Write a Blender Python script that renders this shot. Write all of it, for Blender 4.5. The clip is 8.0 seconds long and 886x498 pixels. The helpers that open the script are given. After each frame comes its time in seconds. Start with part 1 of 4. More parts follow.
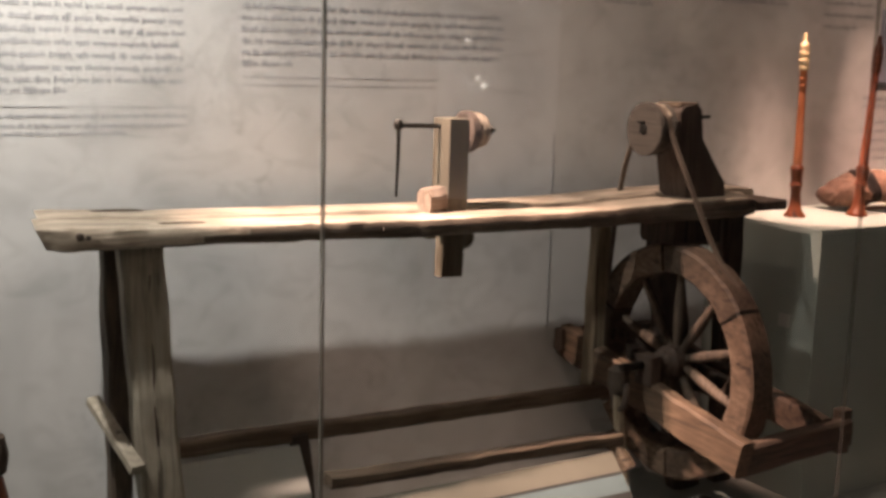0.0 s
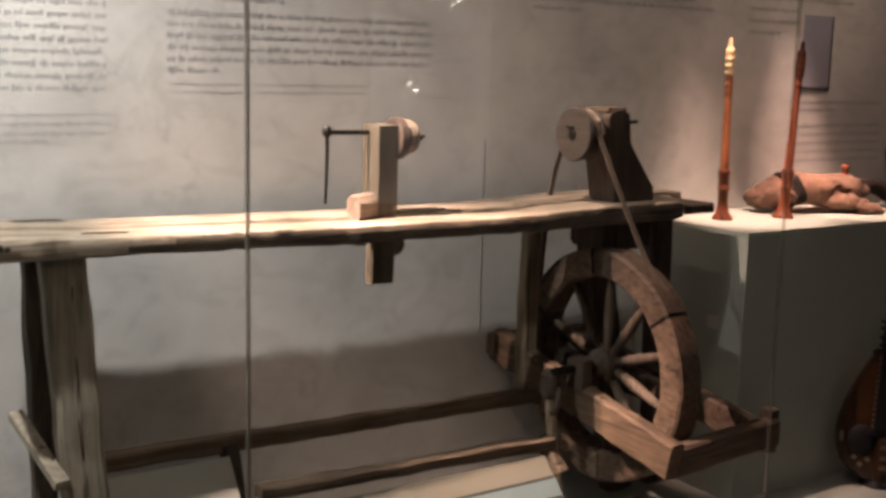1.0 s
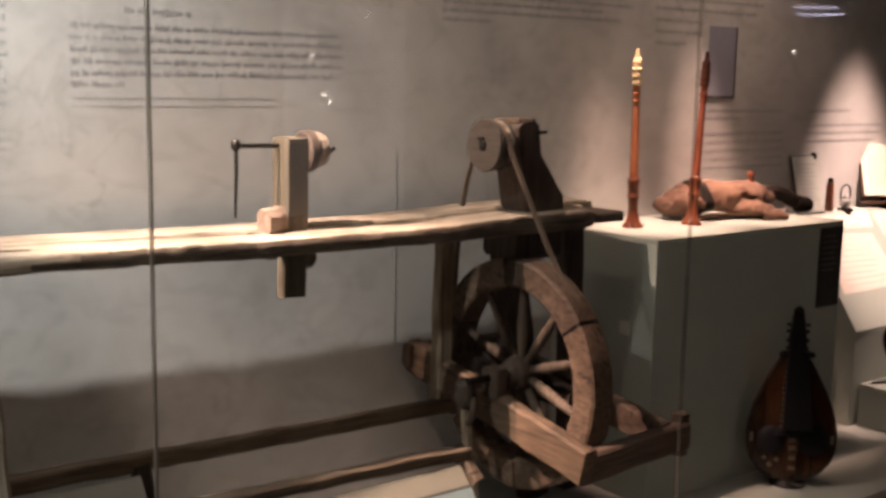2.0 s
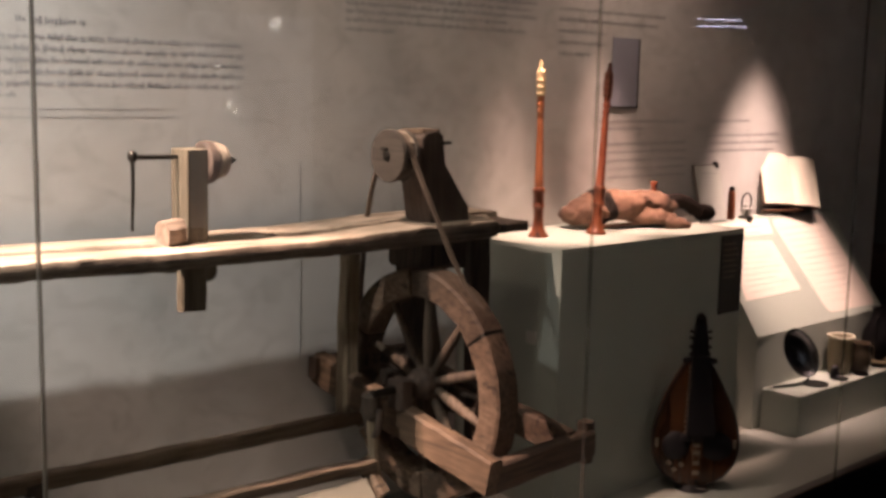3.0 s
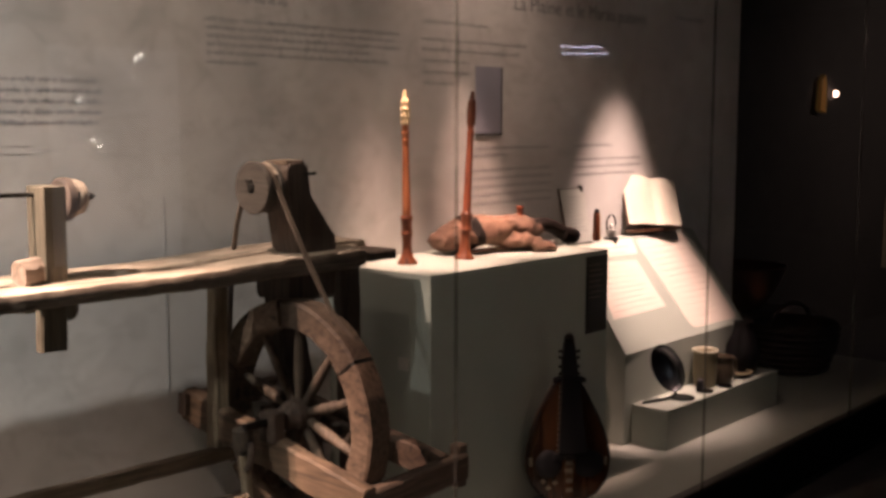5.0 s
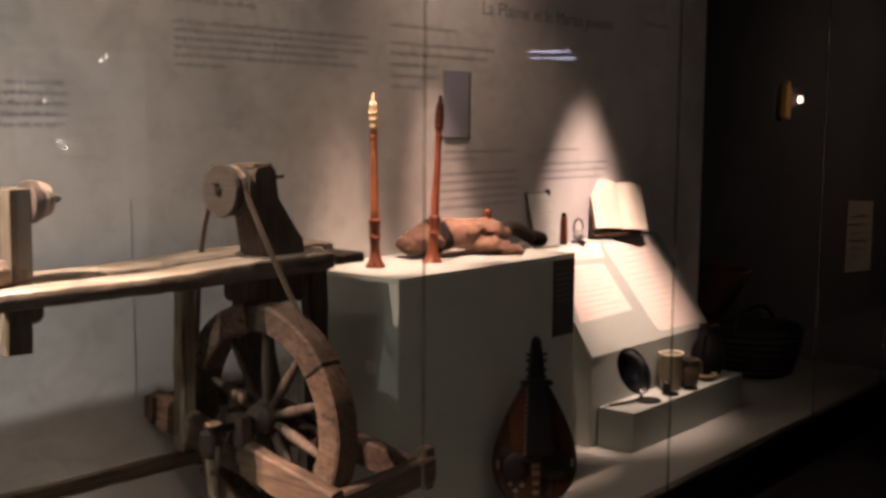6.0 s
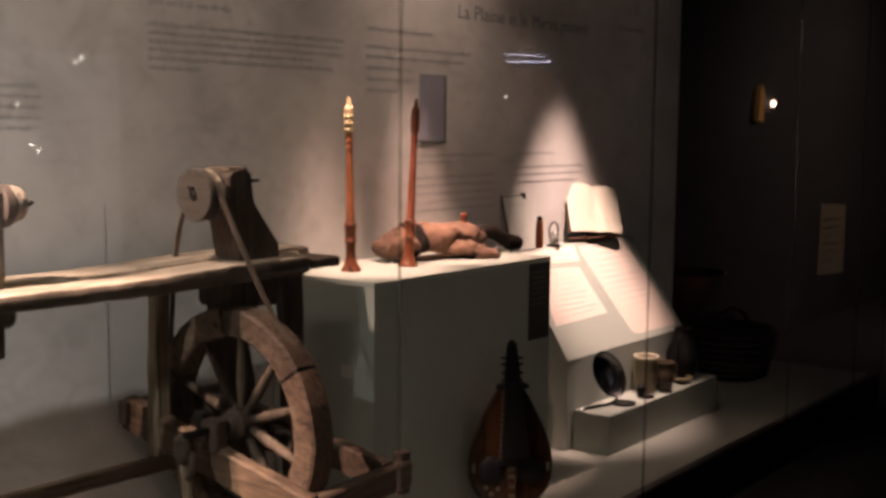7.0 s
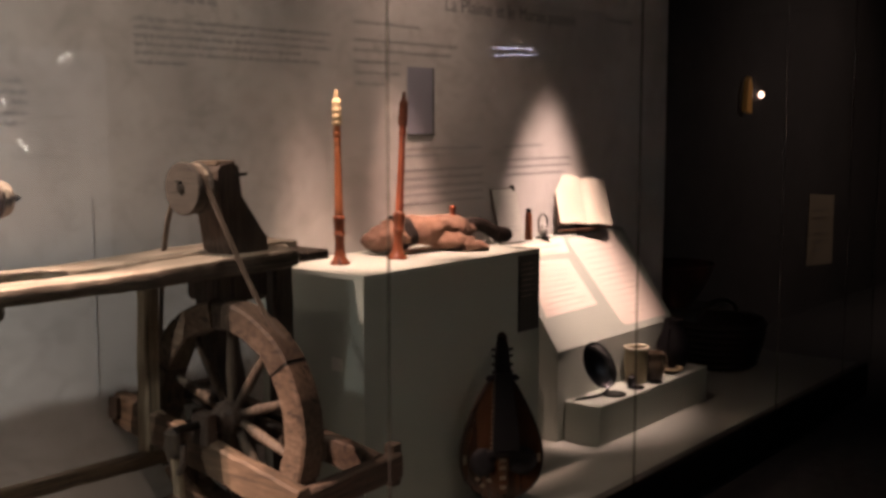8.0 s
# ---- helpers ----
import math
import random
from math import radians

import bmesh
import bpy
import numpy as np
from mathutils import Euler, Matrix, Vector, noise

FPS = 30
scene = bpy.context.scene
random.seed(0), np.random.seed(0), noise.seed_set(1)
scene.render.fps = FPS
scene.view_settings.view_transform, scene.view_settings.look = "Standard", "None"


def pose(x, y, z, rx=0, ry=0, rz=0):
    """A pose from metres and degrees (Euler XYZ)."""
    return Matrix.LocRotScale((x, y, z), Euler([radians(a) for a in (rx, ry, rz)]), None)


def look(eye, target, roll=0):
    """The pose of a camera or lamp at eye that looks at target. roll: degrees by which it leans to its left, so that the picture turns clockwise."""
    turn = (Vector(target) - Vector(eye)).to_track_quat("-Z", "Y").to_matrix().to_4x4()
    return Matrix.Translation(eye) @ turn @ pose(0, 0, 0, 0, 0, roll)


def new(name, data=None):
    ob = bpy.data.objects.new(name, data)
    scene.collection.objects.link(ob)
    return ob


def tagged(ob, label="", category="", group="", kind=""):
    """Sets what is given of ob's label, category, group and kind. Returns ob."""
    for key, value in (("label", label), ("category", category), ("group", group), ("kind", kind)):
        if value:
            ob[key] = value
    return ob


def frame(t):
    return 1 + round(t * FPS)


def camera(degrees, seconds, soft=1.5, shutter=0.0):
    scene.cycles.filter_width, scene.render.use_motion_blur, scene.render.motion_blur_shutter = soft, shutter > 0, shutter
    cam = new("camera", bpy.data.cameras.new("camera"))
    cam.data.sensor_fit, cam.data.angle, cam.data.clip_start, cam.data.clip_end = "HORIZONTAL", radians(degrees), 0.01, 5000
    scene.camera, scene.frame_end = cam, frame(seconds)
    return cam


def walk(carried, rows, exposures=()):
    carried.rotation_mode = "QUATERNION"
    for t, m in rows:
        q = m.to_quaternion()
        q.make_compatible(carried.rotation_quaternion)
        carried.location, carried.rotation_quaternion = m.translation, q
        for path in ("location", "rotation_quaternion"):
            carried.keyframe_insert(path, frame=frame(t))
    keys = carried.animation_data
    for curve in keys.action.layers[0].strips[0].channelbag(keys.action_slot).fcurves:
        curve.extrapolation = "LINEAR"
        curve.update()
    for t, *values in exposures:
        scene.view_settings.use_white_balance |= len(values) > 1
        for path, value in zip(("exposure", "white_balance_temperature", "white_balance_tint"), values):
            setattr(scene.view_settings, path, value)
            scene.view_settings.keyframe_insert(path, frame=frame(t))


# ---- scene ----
cam = camera(43.2, 8.0, soft=3.3)
PATH = [
    (0, (0.101, -0.768, 1.614), (1.113, 0.926, 1.288), 1.5),
    (0.5, (0.105, -0.758, 1.619), (1.155, 0.913, 1.292), 1.6),
    (1, (0.125, -0.773, 1.623), (1.23, 0.864, 1.305), 1.4),
    (1.5, (0.133, -0.788, 1.629), (1.293, 0.811, 1.32), 1.2),
    (3, (0.184, -0.806, 1.636), (1.517, 0.659, 1.356), 1.2),
    (3.5, (0.193, -0.823, 1.639), (1.579, 0.594, 1.369), 1.2),
    (4, (0.197, -0.836, 1.636), (1.629, 0.537, 1.381), 0.5),
    (4.5, (0.2, -0.845, 1.634), (1.664, 0.497, 1.395), 0.3),
    (5, (0.195, -0.859, 1.641), (1.68, 0.461, 1.413), 0.1),
    (6.5, (0.186, -0.868, 1.644), (1.725, 0.391, 1.424), 0.6),
    (7, (0.188, -0.867, 1.647), (1.739, 0.378, 1.43), 0.5),
    (7.5, (0.189, -0.875, 1.645), (1.747, 0.359, 1.425), 0.2),
    (8, (0.189, -0.874, 1.636), (1.749, 0.357, 1.411), 0.0),
]
walk(cam, [(t, look(eye, target, roll)) for t, eye, target, roll in PATH], [(0.0, -0.08), (1.5, -0.05), (3.5, 0.05), (5.0, -0.05), (8.0, -0.18)])

# ---- world and lamps ----
world = bpy.data.worlds.new("world")
scene.world = world
world.use_nodes = True
world.node_tree.nodes["Background"].inputs[0].default_value = (0.9, 0.95, 1.0, 1)
world.node_tree.nodes["Background"].inputs[1].default_value = 0.002


def spot(name, eye, target, power, angle, blend, radius, colour):
    d = bpy.data.lights.new(name, "SPOT")
    d.energy, d.spot_size, d.spot_blend, d.shadow_soft_size, d.color = power, radians(angle), blend, radius, colour
    ob = new(name, d)
    ob.matrix_world = look(eye, target)
    return ob


WARM = (1.0, 0.615, 0.49)
NEUTRAL = (1.0, 0.945, 0.89)
COOL = (0.92, 0.95, 0.98)
BENCH_LIGHT = (1.0, 0.72, 0.59)
spot("spot_bench", (0.35, 1.95, 2.95), (1.30, 1.79, 1.2), 1000, 25, 1.0, 0.02, BENCH_LIGHT)
spot("spot_bench_right", (0.95, 1.89, 2.95), (1.80, 1.75, 1.2), 850, 25, 1.0, 0.02, BENCH_LIGHT)
spot("spot_headstock", (1.32, 2.0, 2.95), (2.68, 1.73, 1.00), 330, 21, 1.0, 0.02, BENCH_LIGHT)
spot("spot_wall", (0.0, 1.45, 2.95), (0.56, 2.17, 1.86), 335, 87, 1.0, 0.03, NEUTRAL)
spot("spot_wall_middle", (2.15, 1.50, 2.95), (2.50, 2.17, 2.0), 27, 95, 1.0, 0.05, (1.0, 0.78, 0.63))
spot("spot_wheel", (0.42, 1.985, 2.95), (2.34, 1.48, 0.70), 760, 14.5, 1.0, 0.02, WARM)
spot("spot_plinth", (2.95, 1.86, 2.95), (3.28, 1.93, 1.1), 600, 24, 1.0, 0.02, WARM)
spot("spot_bagpipe", (3.55, 1.87, 2.95), (3.82, 1.97, 1.1), 680, 25, 1.0, 0.02, WARM)
# Wide unseen fill added to warm the wall behind the bagpipe.
spot("fill_text", (3.72, 1.80, 2.95), (3.98, 2.17, 1.25), 37, 84, 1.0, 0.04, (1.0, 0.70, 0.56))
spot("spot_desk", (4.90, 1.62, 2.85), (4.88, 1.98, 0.93), 720, 35, 1.0, 0.03, (1.0, 0.66, 0.56))
# Cool fill added from the gallery side; it has no seen source.
spot("fill_middle", (3.2, -1.7, 2.95), (3.2, 1.2, 0.6), 0.2, 130, 1.0, 0.04, (0.88, 0.92, 1.0))
# Weak unseen fill added over the step and the front floor.
spot("fill_front", (4.95, 1.34, 2.9), (4.95, 1.5, 0.2), 0.4, 48, 1.0, 0.05, COOL)
# Narrow warm fill added for the left leg and the wall behind it.
spot("fill_leg", (0.2, -1.7, 2.95), (0.85, 1.75, 0.82), 26, 27, 1.0, 0.04, (1.0, 0.71, 0.49))
# Added fill that lifts the dark wall beyond; its source is unseen.
spot("fill_far", (9.8, 0.2, 2.9), (9.9, 2.6, 1.0), 60, 120, 1.0, 0.04, (1.0, 0.74, 0.64))


# ---- materials ----
def nodes_of(name):
    m = bpy.data.materials.new(name)
    m.use_nodes = True
    t = m.node_tree
    return m, t, t.nodes["Principled BSDF"]


def add(t, kind, **values):
    n = t.nodes.new(kind)
    for k, v in values.items():
        n.inputs[k].default_value = v
    return n


def coords(t, scale):
    c = t.nodes.new("ShaderNodeTexCoord")
    mp = t.nodes.new("ShaderNodeMapping")
    mp.inputs["Scale"].default_value = scale
    t.links.new(c.outputs["Object"], mp.inputs["Vector"])
    return mp.outputs["Vector"]


def ramp(t, source, stops):
    r = t.nodes.new("ShaderNodeValToRGB")
    while len(r.color_ramp.elements) < len(stops):
        r.color_ramp.elements.new(0.5)
    for e, (p, c) in zip(r.color_ramp.elements, stops):
        e.position, e.color = p, (*c, 1)
    t.links.new(source, r.inputs["Fac"])
    return r.outputs["Color"]


def mixed(t, mode, factor, a, b):
    n = t.nodes.new("ShaderNodeMix")
    n.data_type, n.blend_type = "RGBA", mode
    for socket, value in ((n.inputs[0], factor), (n.inputs[6], a), (n.inputs[7], b)):
        if isinstance(value, (int, float)):
            socket.default_value = value
        elif isinstance(value, tuple):
            socket.default_value = (*value, 1)
        else:
            t.links.new(value, socket)
    return n.outputs[2]


def bump(t, shader, height, strength, distance):
    b = add(t, "ShaderNodeBump", Strength=strength, Distance=distance)
    t.links.new(height, b.inputs["Height"])
    t.links.new(b.outputs["Normal"], shader.inputs["Normal"])


def old_wood(name, axis, dark, middle, light, rough=0.75, grain=1.0, vary=0.35, along=1.8):
    """Aged wood with its grain along the axis, cracks, stains and a tone that differs from piece to piece."""
    m, t, p = nodes_of(name)
    scale = [38 * grain] * 3
    scale["xyz".index(axis)] = along * grain
    v = coords(t, scale)
    fine = add(t, "ShaderNodeTexNoise", Scale=2.2, Detail=7, Roughness=0.65, Distortion=0.4)
    t.links.new(v, fine.inputs["Vector"])
    colour = ramp(t, fine.outputs["Fac"], [(0.28, dark), (0.5, middle), (0.74, light)])
    broad = add(t, "ShaderNodeTexNoise", Scale=3.5, Detail=4, Roughness=0.6)
    t.links.new(coords(t, (1.6, 1.6, 1.6)), broad.inputs["Vector"])
    stain = ramp(t, broad.outputs["Fac"], [(0.3, (0.5, 0.46, 0.42)), (0.62, (1.0, 1.0, 1.0))])
    colour = mixed(t, "MULTIPLY", 0.8, colour, stain)
    info = t.nodes.new("ShaderNodeObjectInfo")
    tone = ramp(t, info.outputs["Random"], [(0.0, (1 - vary, 1 - vary, 1 - vary)), (1.0, (1.0, 1.0, 1.0))])
    colour = mixed(t, "MULTIPLY", 1.0, colour, tone)
    cracks = add(t, "ShaderNodeTexNoise", Scale=0.9, Detail=3, Roughness=0.5, Distortion=0.2)
    t.links.new(v, cracks.inputs["Vector"])
    line = ramp(t, cracks.outputs["Fac"], [(0.33, (0.25, 0.22, 0.2)), (0.37, (1.0, 1.0, 1.0))])
    colour = mixed(t, "MULTIPLY", 0.85, colour, line)
    wide = [11 * grain] * 3
    wide["xyz".index(axis)] = along * 0.5 * grain
    streak = add(t, "ShaderNodeTexNoise", Scale=1.6, Detail=5, Roughness=0.7, Distortion=0.8)
    t.links.new(coords(t, wide), streak.inputs["Vector"])
    dirt = ramp(t, streak.outputs["Fac"], [(0.34, (0.40, 0.35, 0.32)), (0.47, (0.92, 0.90, 0.88)), (0.62, (1.0, 1.0, 1.0)), (0.75, (1.18, 1.12, 1.06))])
    colour = mixed(t, "MULTIPLY", min(vary * 2 + 0.35, 0.9), colour, dirt)
    t.links.new(colour, p.inputs["Base Color"])
    p.inputs["Roughness"].default_value = rough
    deep = mixed(t, "MULTIPLY", 0.8, fine.outputs["Color"], line)
    bump(t, p, deep, 0.55, 0.005)
    return m


def plain(name, colour, rough=0.6, metal=0.0, spots=0.25, scale=14.0, relief=0.15, coat=0.0, distance=0.002):
    """A paint, cloth, metal or paper with mottling at two scales."""
    m, t, p = nodes_of(name)
    big = add(t, "ShaderNodeTexNoise", Scale=scale * 0.22, Detail=3, Roughness=0.55)
    small = add(t, "ShaderNodeTexNoise", Scale=scale * 4, Detail=5, Roughness=0.65)
    v = coords(t, (1, 1, 1))
    t.links.new(v, big.inputs["Vector"])
    t.links.new(v, small.inputs["Vector"])
    low = tuple(c * (1 - spots) for c in colour)
    one = ramp(t, big.outputs["Fac"], [(0.3, low), (0.68, colour)])
    two = ramp(t, small.outputs["Fac"], [(0.3, (1 - spots * 0.6,) * 3), (0.65, (1.0, 1.0, 1.0))])
    t.links.new(mixed(t, "MULTIPLY", 1.0, one, two), p.inputs["Base Color"])
    p.inputs["Roughness"].default_value, p.inputs["Metallic"].default_value = rough, metal
    p.inputs["Coat Weight"].default_value = coat
    bump(t, p, small.outputs["Fac"], relief, distance)
    return m


def mural_wall():
    """Pale grey printed wall with faint blotches and thin pencil-like lines of a mural."""
    m, t, p = nodes_of("mural_paint")
    v = coords(t, (1, 1, 1))
    cloud = add(t, "ShaderNodeTexNoise", Scale=2.6, Detail=6, Roughness=0.62, Distortion=0.5)
    t.links.new(v, cloud.inputs["Vector"])
    base = ramp(t, cloud.outputs["Fac"], [(0.32, (0.51, 0.49, 0.475)), (0.5, (0.61, 0.585, 0.57)), (0.66, (0.67, 0.645, 0.625))])
    wash = add(t, "ShaderNodeTexNoise", Scale=7.0, Detail=8, Roughness=0.72, Distortion=1.2)
    t.links.new(coords(t, (1.0, 1.0, 1.5)), wash.inputs["Vector"])
    brush = ramp(t, wash.outputs["Fac"], [(0.40, (0.80, 0.80, 0.79)), (0.50, (1.0, 1.0, 1.0))])
    base = mixed(t, "MULTIPLY", 0.55, base, brush)
    pen = add(t, "ShaderNodeTexNoise", Scale=4.2, Detail=4, Roughness=0.5, Distortion=2.2)
    t.links.new(v, pen.inputs["Vector"])
    line = ramp(t, pen.outputs["Fac"], [(0.485, (1.0, 1.0, 1.0)), (0.497, (0.83, 0.83, 0.82)), (0.503, (0.83, 0.83, 0.82)), (0.515, (1.0, 1.0, 1.0))])
    where = add(t, "ShaderNodeTexNoise", Scale=1.3, Detail=1)
    t.links.new(v, where.inputs["Vector"])
    mask = ramp(t, where.outputs["Fac"], [(0.46, (0.0, 0.0, 0.0)), (0.60, (1.0, 1.0, 1.0))])
    base = mixed(t, "MULTIPLY", mask, base, line)
    t.links.new(base, p.inputs["Base Color"])
    p.inputs["Roughness"].default_value = 0.85
    bump(t, p, wash.outputs["Fac"], 0.12, 0.002)
    return m


def pane_glass():
    """Clear case glass: see-through, with a mirror gloss that grows at a glancing view."""
    m = bpy.data.materials.new("case_glass")
    m.use_nodes = True
    t = m.node_tree
    t.nodes.clear()
    out = t.nodes.new("ShaderNodeOutputMaterial")
    clear = add(t, "ShaderNodeBsdfTransparent", Color=(0.95, 0.97, 0.96, 1))
    gloss = add(t, "ShaderNodeBsdfGlossy", Color=(1, 1, 1, 1), Roughness=0.01)
    fresnel = add(t, "ShaderNodeFresnel", IOR=1.45)
    mix = t.nodes.new("ShaderNodeMixShader")
    t.links.new(fresnel.outputs[0], mix.inputs[0])
    t.links.new(clear.outputs[0], mix.inputs[1])
    t.links.new(gloss.outputs[0], mix.inputs[2])
    t.links.new(mix.outputs[0], out.inputs[0])
    return m


def clear_glass():
    """The inner side and edges of a pane, with no gloss of their own."""
    m = bpy.data.materials.new("clear_glass")
    m.use_nodes = True
    t = m.node_tree
    t.nodes.clear()
    out = t.nodes.new("ShaderNodeOutputMaterial")
    clear = add(t, "ShaderNodeBsdfTransparent", Color=(0.98, 0.99, 0.985, 1))
    t.links.new(clear.outputs[0], out.inputs[0])
    return m


def silicone(name, colour, clearness):
    """Half-clear joint filler between two panes."""
    m = bpy.data.materials.new(name)
    m.use_nodes = True
    t = m.node_tree
    t.nodes.clear()
    out = t.nodes.new("ShaderNodeOutputMaterial")
    clear = add(t, "ShaderNodeBsdfTransparent", Color=(0.97, 0.97, 0.95, 1))
    body = add(t, "ShaderNodeBsdfPrincipled", Roughness=0.45)
    body.inputs["Base Color"].default_value = colour
    mix = t.nodes.new("ShaderNodeMixShader")
    mix.inputs[0].default_value = clearness
    t.links.new(body.outputs[0], mix.inputs[1])
    t.links.new(clear.outputs[0], mix.inputs[2])
    t.links.new(mix.outputs[0], out.inputs[0])
    return m


def glowing(name, colour, strength):
    m, t, p = nodes_of(name)
    p.inputs["Base Color"].default_value = (*colour, 1)
    p.inputs["Emission Color"].default_value = (*colour, 1)
    p.inputs["Emission Strength"].default_value = strength
    return m


MURAL = mural_wall()
GLASS = pane_glass()
CLEAR_GLASS = clear_glass()
PAINT = plain("grey_green_paint", (0.395, 0.425, 0.38), 0.7, spots=0.12, scale=5, relief=0.08)
FLOOR_PAINT = plain("case_floor_paint", (0.33, 0.34, 0.31), 0.6, spots=0.18, scale=6, relief=0.1)
BLACK_WALL = plain("black_wall_paint", (0.055, 0.047, 0.045), 0.8, spots=0.4, scale=3)
CARPET = plain("dark_carpet", (0.045, 0.041, 0.040), 0.95, spots=0.4, scale=60, relief=0.6)
BLACK_TRIM = plain("dark_metal_trim", (0.03, 0.028, 0.026), 0.4, metal=0.6, scale=8)
SEALANT = silicone("grey_silicone", (0.34, 0.31, 0.27, 1), 0.45)
CLEAR_SEALANT = silicone("clear_silicone", (0.13, 0.125, 0.115, 1), 0.80)
DIM_PAPER = plain("yellowed_notice_paper", (0.27, 0.215, 0.15), 0.9, spots=0.2, scale=6)
INK = plain("grey_print", (0.44, 0.425, 0.44), 0.8, spots=0.3, scale=30)
TITLE_INK = plain("dark_grey_print", (0.27, 0.26, 0.27), 0.8, spots=0.2, scale=30)
PALE_INK = plain("faint_print", (0.42, 0.41, 0.412), 0.8, spots=0.3, scale=30)
BED = old_wood("worn_bench_wood", "x", (0.16, 0.122, 0.092), (0.42, 0.345, 0.27), (0.62, 0.525, 0.425), 0.7, vary=0.12)
LEG = old_wood("grey_leg_wood", "z", (0.20, 0.17, 0.132), (0.38, 0.33, 0.262), (0.50, 0.445, 0.36), vary=0.08)
EDGE = old_wood("shaded_bark_wood", "x", (0.05, 0.037, 0.028), (0.14, 0.104, 0.078), (0.23, 0.175, 0.13), vary=0.2)
RAIL = old_wood("brown_rail_wood", "x", (0.06, 0.04, 0.028), (0.18, 0.125, 0.085), (0.28, 0.20, 0.135), vary=0.3)
BEAM = old_wood("brown_beam_wood", "y", (0.05, 0.031, 0.02), (0.15, 0.096, 0.06), (0.26, 0.172, 0.11), vary=0.2)
FRAME_SHADED = old_wood("shaded_frame_wood", "x", (0.03, 0.02, 0.015), (0.10, 0.066, 0.046), (0.17, 0.115, 0.08), vary=0.2)
DARK_WOOD = old_wood("dark_stained_wood", "z", (0.03, 0.02, 0.015), (0.09, 0.06, 0.045), (0.14, 0.10, 0.075), vary=0.2)
RIM = old_wood("wheel_rim_wood", "y", (0.06, 0.038, 0.025), (0.17, 0.112, 0.075), (0.28, 0.20, 0.14), vary=0.5, along=16.0)
SPOKE = old_wood("spoke_wood", "z", (0.045, 0.031, 0.022), (0.125, 0.088, 0.062), (0.21, 0.152, 0.108), vary=0.5)
TAN_POST = old_wood("tan_post_wood", "z", (0.15, 0.112, 0.075), (0.30, 0.235, 0.16), (0.40, 0.32, 0.225), vary=0.1)
POST = old_wood("pale_post_wood", "z", (0.055, 0.043, 0.03), (0.135, 0.112, 0.08), (0.23, 0.19, 0.135), 0.7, vary=0.1)
REST = old_wood("pinkish_rest_wood", "x", (0.13, 0.09, 0.07), (0.29, 0.215, 0.17), (0.41, 0.315, 0.255), 0.7, vary=0.15)
PULLEY = old_wood("dark_pulley_wood", "y", (0.035, 0.027, 0.022), (0.072, 0.058, 0.047), (0.115, 0.095, 0.078), vary=0.1)
TURNED = old_wood("turned_disc_wood", "y", (0.12, 0.09, 0.07), (0.26, 0.21, 0.16), (0.36, 0.30, 0.24), vary=0.1)
IRON = plain("dark_iron", (0.05, 0.045, 0.04), 0.5, metal=0.9, scale=40, spots=0.5)
BELT = plain("worn_leather_belt", (0.17, 0.125, 0.095), 0.6, scale=40, spots=0.5)
FRUITWOOD = old_wood("polished_orange_fruitwood", "z", (0.34, 0.105, 0.045), (0.50, 0.175, 0.08), (0.62, 0.26, 0.125), 0.25, 0.6, 0.1)
FRUITWOOD_RED = old_wood("polished_red_fruitwood", "z", (0.21, 0.056, 0.032), (0.34, 0.10, 0.056), (0.45, 0.155, 0.085), 0.25, 0.6, 0.1)
MOUTHPIECE = plain("pale_boxwood", (0.74, 0.57, 0.34), 0.35, spots=0.22, scale=30)
FOOT_WOOD = old_wood("dark_reddish_turned_wood", "z", (0.10, 0.028, 0.014), (0.20, 0.06, 0.028), (0.28, 0.09, 0.04), 0.3, 0.6, 0.1)
LEATHER = plain("brown_bag_leather", (0.25, 0.130, 0.085), 0.85, spots=0.72, scale=12, relief=0.9, distance=0.006)
BLACK_LEATHER = plain("black_leather", (0.018, 0.012, 0.010), 0.8, spots=0.4, scale=30, relief=0.5)
BLACK_LEATHER.node_tree.nodes["Principled BSDF"].inputs["Specular IOR Level"].default_value = 0.15
PAPER = plain("cream_paper", (0.80, 0.74, 0.62), 0.85, spots=0.1, scale=10)
PARCHMENT = plain("pinkish_parchment", (0.74, 0.64, 0.575), 0.8, spots=0.16, scale=9)
FADED_PRINT = plain("faded_brown_print", (0.67, 0.575, 0.515), 0.85, spots=0.3, scale=30)
BOOK_COVER = plain("dark_book_leather", (0.10, 0.05, 0.03), 0.5, spots=0.4, scale=30)
DARK_CARD = plain("dark_caption_card", (0.035, 0.033, 0.03), 0.7, spots=0.2, scale=20)
WHITE_CARD = plain("pale_caption_card", (0.62, 0.62, 0.57), 0.8, spots=0.1, scale=20)
LILAC = plain("lilac_print", (0.40, 0.395, 0.475), 0.8, spots=0.25, scale=14)
VARNISH = old_wood("amber_varnished_wood", "z", (0.025, 0.009, 0.004), (0.058, 0.021, 0.008), (0.095, 0.036, 0.012), 0.25, 0.5, 0.1)
EBONY = plain("black_lacquered_wood", (0.014, 0.012, 0.014), 0.55, spots=0.4, scale=20)
EBONY.node_tree.nodes["Principled BSDF"].inputs["Specular IOR Level"].default_value = 0.18
IVORY = plain("yellowed_bone", (0.15, 0.115, 0.08), 0.45, spots=0.3, scale=50)
PEWTER = plain("dark_pewter", (0.20, 0.19, 0.21), 0.24, metal=1.0, spots=0.4, scale=14, relief=0.1)
CLAY = plain("ochre_glazed_clay", (0.36, 0.30, 0.19), 0.35, spots=0.35, scale=18)
